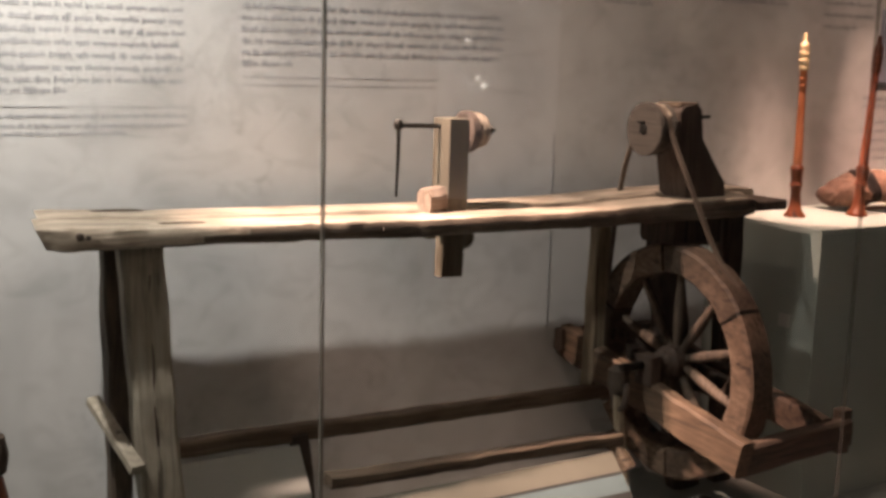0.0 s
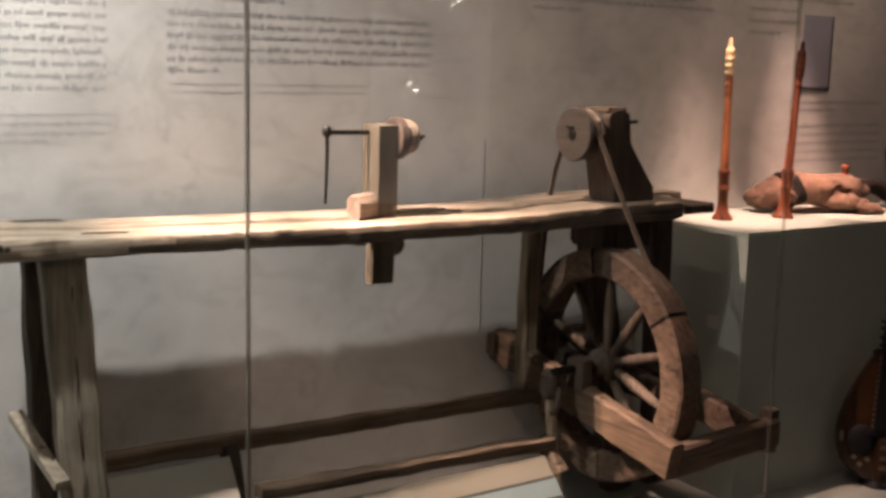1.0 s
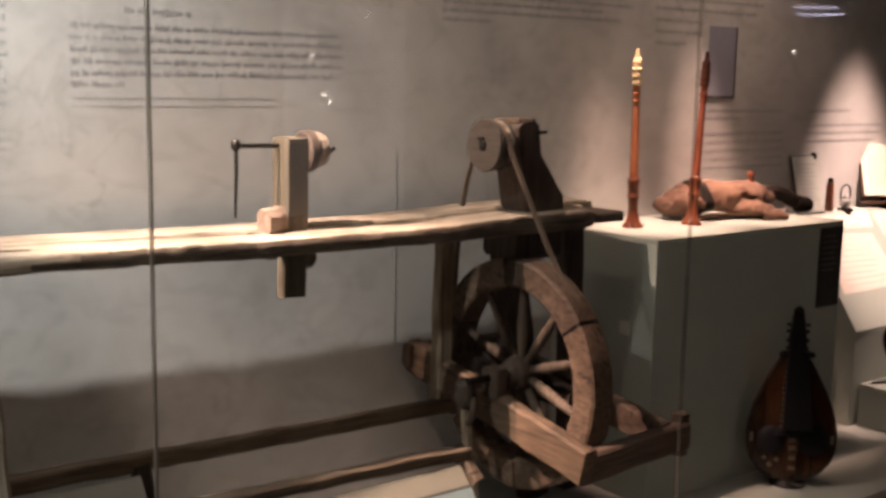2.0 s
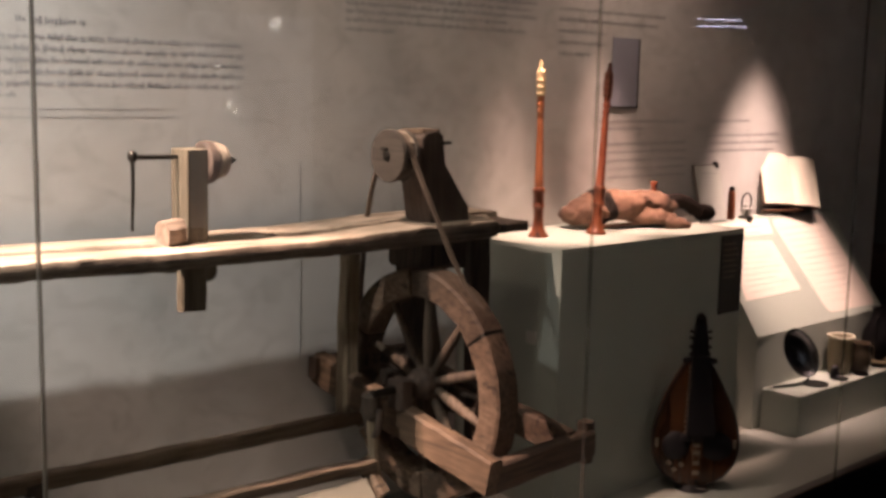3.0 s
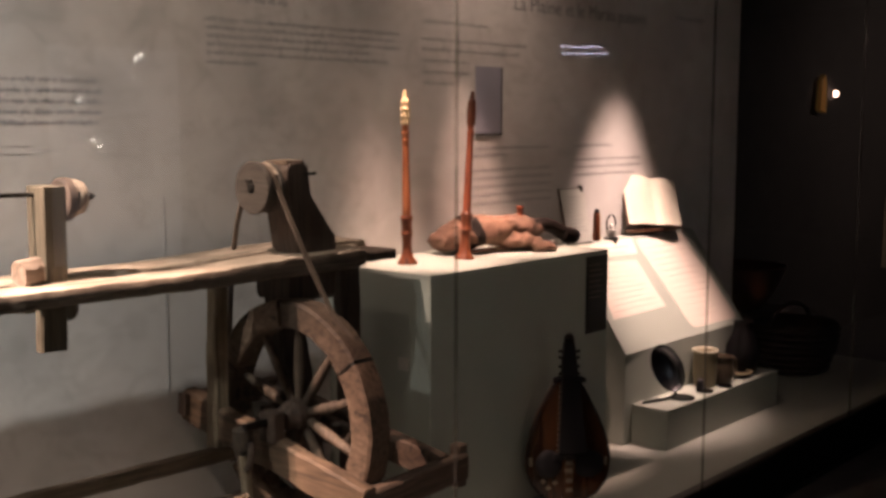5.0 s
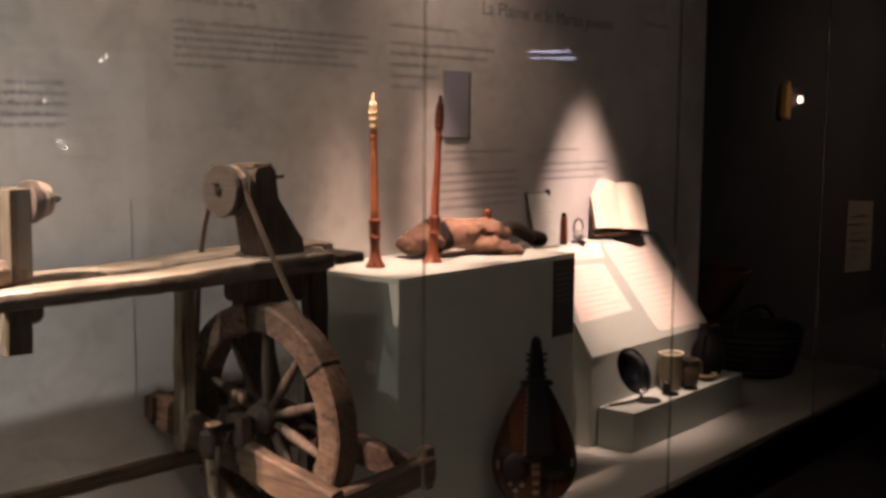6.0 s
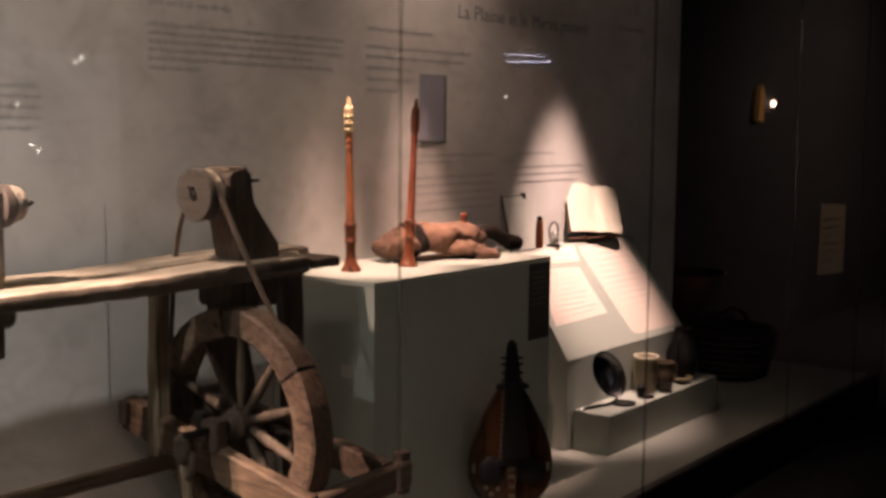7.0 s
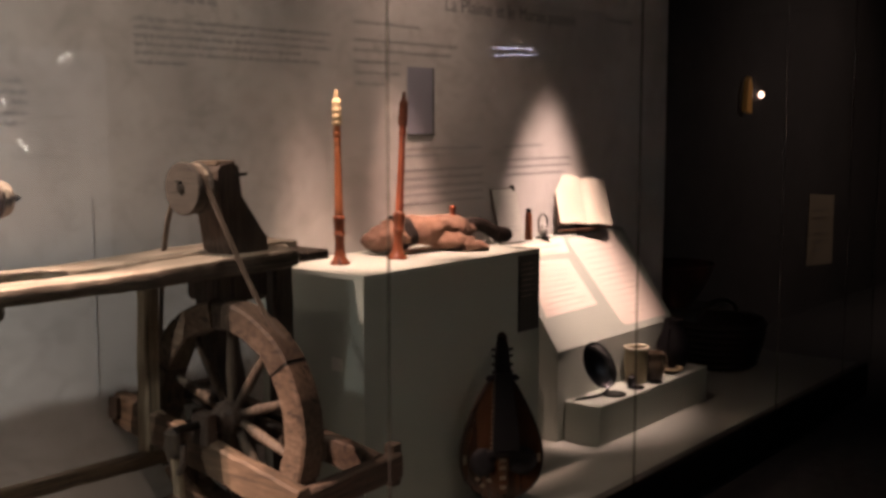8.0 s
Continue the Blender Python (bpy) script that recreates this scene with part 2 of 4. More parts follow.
CLAY_RIM = plain("cream_glazed_clay", (0.66, 0.60, 0.46), 0.3, spots=0.2, scale=18)
BROWN_CLAY = plain("brown_glazed_clay", (0.135, 0.098, 0.065), 0.35, spots=0.4, scale=18)
RED_CLAY = plain("dull_red_clay", (0.13, 0.062, 0.045), 0.7, spots=0.4, scale=9)
AMBER = glowing("amber_streak_glow", (1.0, 0.50, 0.13), 0.016)
WICKER = plain("dark_wicker", (0.05, 0.033, 0.027), 0.8, spots=0.5, scale=30, relief=0.6)
STEEL = plain("bright_steel", (0.62, 0.61, 0.59), 0.48, metal=1.0, scale=30)
TEAL_BAND = plain("teal_bands", (0.15, 0.19, 0.195), 0.7, spots=0.2, scale=16)
TAN_PRINT = plain("tan_board", (0.17, 0.148, 0.115), 0.8, spots=0.15, scale=10)
BOARD = plain("pale_grey_board", (0.50, 0.49, 0.45), 0.8, spots=0.12, scale=8)


# ---- mesh helpers ----
def box(bm, a, b, bevel=0.0):
    """An axis-aligned block from corner a to corner b, its edges rounded by bevel."""
    made = bmesh.ops.create_cube(bm, size=1)["verts"]
    for v in made:
        v.co = Vector([(a[i] + b[i]) / 2 + v.co[i] * (b[i] - a[i]) for i in range(3)])
    if bevel:
        edges = list({e for v in made for e in v.link_edges})
        bmesh.ops.bevel(bm, geom=edges, offset=bevel, segments=2, profile=0.6, affect="EDGES")
    return bm


def rings(bm, loops, closed=False, caps=True):
    """Skins a row of point loops of equal length."""
    made = [[bm.verts.new(p) for p in loop] for loop in loops]
    pairs = list(zip(made, made[1:])) + ([(made[-1], made[0])] if closed else [])
    for a, b in pairs:
        for i in range(len(a)):
            j = (i + 1) % len(a)
            bm.faces.new((a[i], a[j], b[j], b[i]))
    if caps and not closed:
        bm.faces.new(made[0][::-1])
        bm.faces.new(made[-1])
    bmesh.ops.recalc_face_normals(bm, faces=bm.faces)
    return bm


def beam(bm, p0, p1, w, h, up=(0, 0, 1), ends=(1.0, 1.0), n=10, wob=0.004, seed=0, corner=0.14):
    """A hewn timber from p0 to p1, w wide and h high, with broken corners and an uneven surface."""
    p0, p1 = Vector(p0), Vector(p1)
    d = (p1 - p0).normalized()
    side = d.cross(Vector(up)).normalized()
    top = side.cross(d)
    c = corner * min(w, h)
    shape = []
    for sx, sy in ((1, 1), (-1, 1), (-1, -1), (1, -1)):
        a, b = (sx * (w / 2 - c), sy * h / 2), (sx * w / 2, sy * (h / 2 - c))
        shape += [b, a] if sx * sy > 0 else [a, b]
    dense = []
    for i, q in enumerate(shape):
        r = shape[(i + 1) % len(shape)]
        dense += [q, ((q[0] + r[0]) / 2, (q[1] + r[1]) / 2)]
    loops = []
    for k in range(n + 1):
        f = k / n
        s = ends[0] + (ends[1] - ends[0]) * f
        here = p0.lerp(p1, f)
        loop = []
        for x, y in dense:
            q = here + side * x * s + top * y * s
            u = noise.noise_vector(q * 9 + Vector((seed * 3.1, seed, 0))) * wob + noise.noise_vector(q * 31 + Vector((0, seed, 0))) * wob * 0.4
            loop.append(q + side * u.x + top * u.y)
        loops.append(loop)
    return rings(bm, loops)


def turned(bm, centre, profile, axis="z", n=28):
    """A turned solid: profile rows of (distance along the axis, radius) from the centre."""
    loops = []
    for h, r in profile:
        loop = []
        for i in range(n):
            a = 2 * math.pi * i / n
            u, v = max(r, 0.0005) * math.cos(a), max(r, 0.0005) * math.sin(a)
            q = {"z": (u, v, h), "x": (h, u, v), "y": (v, h, u)}[axis]
            loop.append(Vector(centre) + Vector(q))
        loops.append(loop)
    return rings(bm, loops)


def tube(bm, points, radius, n=8, flat=1.0):
    """A round rod along the points; radius one number or one for each point."""
    points = [Vector(p) for p in points]
    loops = []
    for i, p in enumerate(points):
        d = (points[min(i + 1, len(points) - 1)] - points[max(i - 1, 0)]).normalized()
        ref = Vector((0, 0, 1)) if abs(d.z) < 0.9 else Vector((1, 0, 0))
        s = d.cross(ref).normalized()
        u = s.cross(d)
        r = radius[i] if isinstance(radius, (list, tuple)) else radius
        loops.append([p + s * r * math.cos(2 * math.pi * k / n) + u * r * flat * math.sin(2 * math.pi * k / n) for k in range(n)])
    return rings(bm, loops)


def smooth(points, times=2):
    """Rounds a row of points off."""
    points = [Vector(p) for p in points]
    for _ in range(times):
        cut = [points[0]]
        for a, b in zip(points, points[1:]):
            cut += [a.lerp(b, 0.25), a.lerp(b, 0.75)]
        points = cut + [points[-1]]
    return points


def prism(bm, outline, axis, lo, hi, bevel=0.0):
    """An outline (pairs in the two other axes) drawn out along the axis from lo to hi."""
    n = "xyz".index(axis)
    loops = []
    for v in (lo, hi):
        loop = []
        for a, b in outline:
            q = [a, b]
            q.insert(n, v)
            loop.append(Vector(q))
        loops.append(loop)
    rings(bm, loops)
    if bevel:
        bmesh.ops.bevel(bm, geom=list(bm.edges), offset=bevel, segments=2, profile=0.6, affect="EDGES")
    return bm


def link(name, bm, material, shade=True):
    """Links a bmesh; smooth but for creases, and flat where a narrow bevel meets a broad face."""
    bm.normal_update()
    bm.edges.index_update()
    creases = []
    for e in bm.edges:
        if len(e.link_faces) == 2:
            a, b = (f.calc_area() for f in e.link_faces)
            turn = e.calc_face_angle(0.0)
            if (turn > radians(15) and max(a, b) > 6 * min(a, b)) or (turn > radians(25) and max(a, b) > 2.5 * min(a, b)):
                creases.append(e.index)
    me = bpy.data.meshes.new(name)
    bm.to_mesh(me)
    bm.free()
    me.materials.append(material)
    if shade:
        me.polygons.foreach_set("use_smooth", [True] * len(me.polygons))
        me.set_sharp_from_angle(angle=radians(38))
        for i in creases:
            me.edges[i].use_edge_sharp = True
    return new(name, me)


def part(name, bm, material, parent, label=""):
    ob = link(name, bm, material)
    ob.parent = parent
    ob.matrix_parent_inverse = parent.matrix_world.inverted() if parent.data is None and parent.parent is None else Matrix()
    return tagged(ob, label) if label else ob


def thing(name, base, label, category, group="", kind=""):
    ob = new(name)
    ob.location = base
    ob.empty_display_size = 0.05
    ob.matrix_world = Matrix.Translation(base)
    return tagged(ob, label, category, group, kind)


def B():
    return bmesh.new()


# ---- the case: walls, floor, glass ----
FLOOR = 0.19
WALL = 2.18
tagged(link("wall_back", box(B(), (-2.2, WALL, 0), (6.16, WALL + 0.12, 3.2)), MURAL), "pale grey case wall with a faint printed mural", "wall", kind="structure")
tagged(link("wall_far", box(B(), (6.16, 2.62, 0), (16.0, 2.74, 3.2)), BLACK_WALL), "black painted wall of the dark gallery beyond", "wall", kind="structure")
tagged(link("wall_return", box(B(), (6.10, WALL + 0.12, 0), (6.16, 2.62, 3.2)), BLACK_WALL), "black side of the case wall", "wall", kind="structure")
tagged(link("wall_left", box(B(), (-2.32, 1.2, 0), (-2.2, WALL + 0.12, 3.2)), BLACK_WALL), "dark end wall of the display case", "wall", kind="structure")
tagged(link("wall_right", box(B(), (16.0, -5.0, 0), (16.12, 2.74, 3.2)), BLACK_WALL), "black end wall of the gallery", "wall", kind="structure")
tagged(link("wall_west", box(B(), (-4.12, -5.0, 0), (-4.0, 2.3, 3.2)), BLACK_WALL), "black west wall of the gallery", "wall", kind="structure")
tagged(link("wall_behind", box(B(), (-4.0, -5.12, 0), (16.0, -5.0, 3.2)), BLACK_WALL), "black wall behind the visitor", "wall", kind="structure")
tagged(link("wall_fill", box(B(), (-4.0, WALL + 0.12, 0), (-2.2, WALL + 0.24, 3.2)), BLACK_WALL), "black wall beside the case", "wall", kind="structure")
tagged(link("ceiling", box(B(), (-4.1, -5.1, 3.2), (16.1, 2.8, 3.3)), BLACK_WALL), "black gallery ceiling", "ceiling", kind="structure")
tagged(link("floor", box(B(), (-4.1, -5.1, -0.1), (16.1, 2.8, 0.0)), CARPET), "dark carpeted gallery floor", "floor", kind="structure")
tagged(link("case_base", box(B(), (-2.2, 1.262, 0.0), (6.97, 2.62, FLOOR), 0.002), FLOOR_PAINT), "grey-green painted raised floor of the display case", "platform", kind="structure")
tagged(link("case_skirting", box(B(), (-2.2, 1.215, 0.0), (6.97, 1.259, FLOOR + 0.012), 0.003), BLACK_TRIM), "dark metal edge along the case front", "trim", kind="structure")

SEAMS = [-0.52, 1.005, 2.572, 4.045, 5.505, 6.475, 6.97]
GLASS_Y = 1.204
panes = thing("window_1", (2.2, GLASS_Y, FLOOR), "row of tall clear glass panes closing the display case", "glass front", kind="structure")
for x0, x1 in zip(SEAMS, SEAMS[1:]):
    p = part("pane", box(B(), (x0 + 0.004, GLASS_Y - 0.004, 0.19), (x1 - 0.004, GLASS_Y + 0.004, 3.2)), CLEAR_GLASS, panes)
    p.data.materials.append(GLASS)
    for face in p.data.polygons:
        face.material_index = 1 if face.normal.y < -0.5 else 0
    p.visible_shadow = False
for x in SEAMS:
    part("joint", box(B(), (x - 0.003, GLASS_Y - 0.005, 0.19), (x + 0.003, GLASS_Y + 0.005, 3.2)), SEALANT if x < 2 else CLEAR_SEALANT, panes, "grey silicone joint")


# ---- printed wall texts ----
def text_line(parent, x0, x1, z, size, ink=INK):
    """One printed line: a bar for each letter stem, words apart."""
    bm = B()
    rng = random.Random(int(x0 * 977 + z * 7919))
    x = x0
    y0, y1 = WALL - 0.0012, WALL - 0.0002
    while x < x1 - size * 0.5:
        for _ in range(rng.randint(2, 9)):
            w = size * rng.choice((0.20, 0.30, 0.36, 0.42))
            if x + w > x1:
                break
            tall = size * rng.choice((0.62, 0.62, 0.62, 0.95))
            drop = size * rng.choice((0, 0, 0, 0.25))
            box(bm, (x, y0, z - drop), (x + w, y1, z + tall))
            x += w + size * 0.20
        x += size * rng.uniform(0.35, 0.55)
    return part("text_line", bm, ink, parent)


def rule(parent, x0, x1, z, thick=0.0022, ink=INK):
    return part("rule", box(B(), (x0, WALL - 0.0012, z), (x1, WALL - 0.0002, z + thick)), ink, parent)


def block(label, x, lines, rules=(), ink=INK, size=0.0155):
    t = thing("wall_text", (x, WALL, lines[0][2]), label, "wall text")
    for x0, x1, z, *s in lines:
        text_line(t, x0, x1, z, s[0] if s else size, ink)
    for x0, x1, z in rules:
        rule(t, x0, x1, z, ink=ink)
    return t


block("large printed paragraph on the pale wall", 0.4,
      [(0.28, 1.048, 1.80 - 0.0312 * i - 0.006) for i in range(9)] + [(0.28, 0.74, 1.517)]
      + [(0.28, 1.048, 1.455, 0.011), (0.28, 1.048, 1.430, 0.011), (0.28, 0.89, 1.410, 0.011)], [(0.28, 1.048, 1.481)])
block("printed paragraph with two thin rules below", 1.6,
      [(1.208, 2.062, 1.752 - 0.0312 * i) for i in range(5)] + [(1.208, 1.36, 1.596), (1.36, 1.56, 1.795, 0.018)],
      [(1.208, 1.823, 1.564), (1.208, 1.823, 1.542)])
block("faint printed paragraph above the lathe pulley", 2.9,
      [(2.45, 2.80, 2.036, 0.022), (2.45, 3.36, 1.966), (2.45, 3.33, 1.939), (2.45, 3.36, 1.912), (2.45, 3.20, 1.885), (2.45, 3.31, 1.857), (2.45, 2.66, 1.826)])
block("faint printed paragraph above the instruments", 3.7,
      [(3.49, 3.90, 2.027), (3.49, 4.16, 1.958), (3.49, 4.13, 1.918), (3.49, 3.79, 1.873), (3.49, 3.77, 1.829), (3.49, 3.68, 1.785)], ink=PALE_INK)
block("printed paragraph behind the bagpipe", 4.0,
      [(3.75, 4.355, 1.520, 0.014), (3.75, 4.05, 1.490, 0.014)] + [(3.75, 4.355, 1.428 - 0.0352 * i, 0.013) for i in range(5)])
block("short printed paragraph in the spotlight", 4.8,
      [(4.533, 4.864, 1.520, 0.014), (4.533, 5.12, 1.455, 0.012), (4.533, 5.12, 1.420, 0.012), (4.533, 5.08, 1.384, 0.012)])


def lettered(name, words, place, size, width, material, parent):
    """A word in relief on the wall, drawn to the given width."""
    c = bpy.data.curves.new(name, "FONT")
    c.body, c.size, c.extrude = words, size, 0.0005
    ob = new(name, c)
    ob.data.materials.append(material)
    dg = bpy.context.evaluated_depsgraph_get()
    me = bpy.data.meshes.new_from_object(ob.evaluated_get(dg))
    wide = max(v.co.x for v in me.vertices)
    me.transform(pose(*place, 90, 0, 0) @ Matrix.Diagonal((width / wide, 1, 1, 1)))
    bpy.data.objects.remove(ob)
    out = new(name, me)
    out.parent = parent
    out.matrix_parent_inverse = parent.matrix_world.inverted()
    return out


title = thing("wall_title", (4.5, WALL, 2.11), "large grey printed title on the wall", "wall text")
for word, x, width in (("La", 4.07, 0.085), ("Plaine", 4.185, 0.235), ("et", 4.455, 0.062), ("le", 4.545, 0.058), ("Marais", 4.640, 0.225), ("poitevin", 4.892, 0.255)):
    lettered("title_word", word, (x, WALL - 0.001, 2.118), 0.088, width, TITLE_INK, title)
block("small printed line beside the title", 5.6, [(5.45, 5.74, 2.17, 0.02)], ink=PALE_INK)

picture = thing("wall_picture", (3.9, WALL, 1.72), "lilac printed picture panel on the wall", "picture panel")
part("panel", box(B(), (3.815, WALL - 0.004, 1.586), (3.986, WALL - 0.0004, 1.868), 0.001), LILAC, picture)
# Dark strips right and below stand for the panel's cast shadow.
part("shadow_edge", box(B(), (3.984, WALL - 0.006, 1.582), (3.990, WALL - 0.0004, 1.868)), DARK_CARD, picture, "painted shadow on the right edge")
part("lower_shadow", box(B(), (3.815, WALL - 0.006, 1.580), (3.990, WALL - 0.0004, 1.586)), DARK_CARD, picture, "painted shadow on the lower edge")
tagged(link("wall_joint", box(B(), (2.269, WALL - 0.002, 0.75), (2.2725, WALL - 0.0002, 1.40)), PALE_INK), "thin dark upright joint in the wall", "joint", kind="structure")


# ---- plinth, sloping desk, step ----
plinth = thing("plinth", (3.5, 1.9, FLOOR), "tall grey-green painted display plinth", "plinth")
part("body", box(B(), (2.977, 1.67, FLOOR), (4.063, 2.177, 1.105), 0.0015), PAINT, plinth)
part("top", box(B(), (2.977, 1.67, 1.1055), (4.063, 2.177, 1.117), 0.002), PAINT, plinth)
card = thing("caption_card", (2.975, 1.8, 0.80), "small pale caption card on the plinth side", "caption card")
part("card", box(B(), (2.9735, 1.772, 0.772), (2.9768, 1.822, 0.818), 0.0005), WHITE_CARD, card)
dark_card = thing("information_sign", (3.98, 1.668, 0.95), "dark information sign on the plinth front", "sign")
part("panel", box(B(), (3.905, 1.664, 0.785), (4.05, 1.6698, 1.098), 0.001), DARK_CARD, dark_card)
for i in range(7):
    part("text_bar", box(B(), (3.92, 1.6632, 1.06 - i * 0.022), (4.0 + 0.03 * ((i * 7) % 3) / 3, 1.6642, 1.065 - i * 0.022)), BROWN_CLAY, dark_card)

desk = thing("sloping_desk", (4.95, 1.95, FLOOR), "grey-green painted sloping display desk", "display desk")
part("body", prism(B(), [(1.79, FLOOR), (1.79, 0.600), (2.101, 1.062), (2.177, 1.062), (2.177, FLOOR)], "x", 4.40, 5.52, 0.0015), PAINT, desk)
K = (1.072 - 0.606) / (2.099 - 1.786)


def on_slope(y, lift=0.0):
    """The height of the desk's sloping top at y, raised by lift."""
    return 0.606 + (y - 1.786) * K + lift


part("sloping_top", prism(B(), [(1.786, 0.598), (1.786, 0.606), (2.099, 1.072), (2.177, 1.072), (2.177, 1.0625), (2.1015, 1.0625)], "x", 4.397, 5.523), PAINT, desk)
step = thing("display_step", (5.0, 1.7, FLOOR), "low grey-green painted step before the desk", "plinth")
part("body", box(B(), (4.455, 1.60, FLOOR), (5.555, 1.785, 0.360), 0.002), PAINT, step)
part("top", box(B(), (4.455, 1.60, 0.3605), (5.555, 1.785, 0.370), 0.002), PAINT, step)


# ---- the lathe ----
lathe = thing("wheel_lathe", (1.7, 1.85, FLOOR), "old wooden treadle wheel lathe with worn long bench", "lathe")


def along(x, rows):
    """The value at x on a line through the rows of (x, value)."""
    if x <= rows[0][0]:
        return rows[0][1]
    for (a, p), (b, q) in zip(rows, rows[1:]):
        if x <= b:
            return p + (q - p) * (x - a) / (b - a)
    return rows[-1][1]


BED_TOP = [(0.58, 1.246), (0.85, 1.232), (1.13, 1.225), (1.55, 1.217), (2.05, 1.215), (2.4, 1.228), (2.8, 1.232)]
BED_LOW = [(0.60, 1.187), (1.0, 1.186), (1.5, 1.173), (2.1, 1.169), (2.8, 1.173)]
SLOT = [(0.69, 0.0), (0.74, 0.006), (1.30, 0.007), (1.42, 0.021), (2.15, 0.021), (2.25, 0.0)]


def bed_plank(front, x0, x1):
    """One worn plank of the bench, with ragged edges and an open slot towards the other plank."""
    loops = []
    n = 190
    seed = 1.0 if front else 4.0
    for k in range(n + 1):
        f = k / n
        x = x0 + (x1 - x0) * f
        gap = along(x, SLOT) + 0.0015
        top = along(x, BED_TOP) + (0.0 if front else along(x, [(0.9, 0.002), (1.9, 0.006), (2.5, 0.010)]))
        low = along(x, BED_LOW)
        a = noise.noise(Vector((x * 7, seed, 0))) * 0.006 + noise.noise(Vector((x * 29, seed, 3))) * 0.004
        b = noise.noise(Vector((x * 6, seed, 9))) * 0.005
        c = noise.noise(Vector((x * 11, seed, 15))) * 0.005 + noise.noise(Vector((x * 43, seed, 25))) * 0.0045
        d = noise.noise(Vector((x * 5, seed, 35))) * 0.004 + noise.noise(Vector((x * 23, seed, 45))) * 0.003
        end = min(k, n - k)
        shrink = (0.022, 0.012, 0.006, 0.002)[end] if end < 4 else 0.0
        y0, y1 = (1.700 + a, 1.864 - gap + b * 0.3) if front else (1.864 + gap + b * 0.3, 2.030 + a)
        y0, y1 = y0 + (shrink if front else 0), y1 - (0 if front else shrink)
        rows = 6
        loop = [(y0 + 0.010, low + d + shrink * 0.5), (y0 + 0.002, low + 0.007 + d), (y0 - 0.001, (low + top) / 2), (y0 + 0.001, top - 0.007 + c), (y0 + 0.006, top - 0.001 + c * 0.7 - shrink * 0.4)]
        for r in range(1, rows):
            y = y0 + (y1 - y0) * r / rows
            loop.append((y, top + noise.noise(Vector((x * 5, y * 20, seed))) * 0.003 - shrink * 0.4))
        loop += [(y1 - 0.005, top - 0.001), (y1, top - 0.006), (y1, low + 0.006), (y1 - 0.006, low + shrink * 0.5)]
        skew = max((f - 0.9) / 0.1, 0.0) * 0.55 if front else 0.0
        head = max((0.03 - f) / 0.03, 0.0) * 0.14
        loops.append([Vector((x + (y - 1.70) * (skew + head) - 0.028 * max((0.02 - f) / 0.02, 0.0) * ((z - low) / (top - low)), y, z)) for y, z in loop])
    return rings(B(), loops)


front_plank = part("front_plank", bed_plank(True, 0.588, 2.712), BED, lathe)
# Front face right of x 0.8: dark bark edge, its shade painted in.
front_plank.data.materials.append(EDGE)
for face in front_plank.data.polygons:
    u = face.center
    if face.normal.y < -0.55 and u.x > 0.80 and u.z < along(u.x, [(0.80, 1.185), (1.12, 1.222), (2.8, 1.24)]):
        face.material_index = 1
part("back_plank", bed_plank(False, 0.600, 2.86), BED, lathe)
for pts, r in (([(0.735, 1.965, 1.243), (0.80, 1.972, 1.241), (0.87, 1.968, 1.239)], 0.005), ([(0.845, 1.765, 1.234), (0.90, 1.770, 1.233), (0.96, 1.766, 1.231)], 0.004)):
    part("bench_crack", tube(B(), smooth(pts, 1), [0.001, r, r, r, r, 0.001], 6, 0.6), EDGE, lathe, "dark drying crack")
for x, z, r in ((0.655, 1.222, 0.009), (0.672, 1.220, 0.006), (1.40, 1.198, 0.005)):
    part("knot", turned(B(), (x, 1.699, z), [(-0.004, r * 0.6), (-0.003, r), (0.006, r)], "y", 12), DARK_WOOD, lathe)
part("end_tongue", beam(B(), (2.745, 1.83, 1.196), (2.875, 1.83, 1.200), 0.20, 0.030, n=7, wob=0.006, seed=3), DARK_WOOD, lathe, "dark split end of the bench")

part("front_leg", beam(B(), (0.806, 1.79, 1.185), (0.868, 1.755, FLOOR), 0.102, 0.07, up=(0, 1, 0), ends=(1.0, 0.95), n=24, wob=0.007, seed=2), LEG, lathe)
part("leg_split", tube(B(), smooth([(0.822, 1.7545, 1.12), (0.815, 1.751, 1.02), (0.826, 1.747, 0.93), (0.822, 1.744, 0.82), (0.832, 1.740, 0.70)], 2), [0.0015] + [0.003] * 18 + [0.001], 6), DARK_WOOD, lathe, "dark split in the leg")
part("back_leg", beam(B(), (0.785, 1.95, 1.185), (0.825, 2.06, FLOOR), 0.055, 0.07, up=(0, 1, 0), n=20, wob=0.006, seed=5), SPOKE, lathe)
part("leg_brace", beam(B(), (0.735, 1.965, 0.770), (0.775, 1.715, 0.665), 0.035, 0.026, n=8, wob=0.003, seed=6), LEG, lathe)
part("back_stretcher", beam(B(), (0.84, 1.98, 0.608), (2.40, 1.98, 0.582), 0.05, 0.045, n=30, wob=0.005, seed=7), RAIL, lathe)
part("front_stretcher", beam(B(), (1.224, 1.64, 0.587), (2.149, 1.64, 0.558), 0.05, 0.034, n=24, wob=0.005, seed=8), RAIL, lathe)
part("stretcher_post", beam(B(), (1.285, 1.965, 0.60), (1.315, 1.925, FLOOR), 0.045, 0.05, up=(0, 1, 0), n=10, seed=9), DARK_WOOD, lathe)
part("stretcher_foot", beam(B(), (2.126, 1.667, 0.568), (2.150, 1.590, 0.478), 0.042, 0.038, n=10, wob=0.006, seed=10), RAIL, lathe)

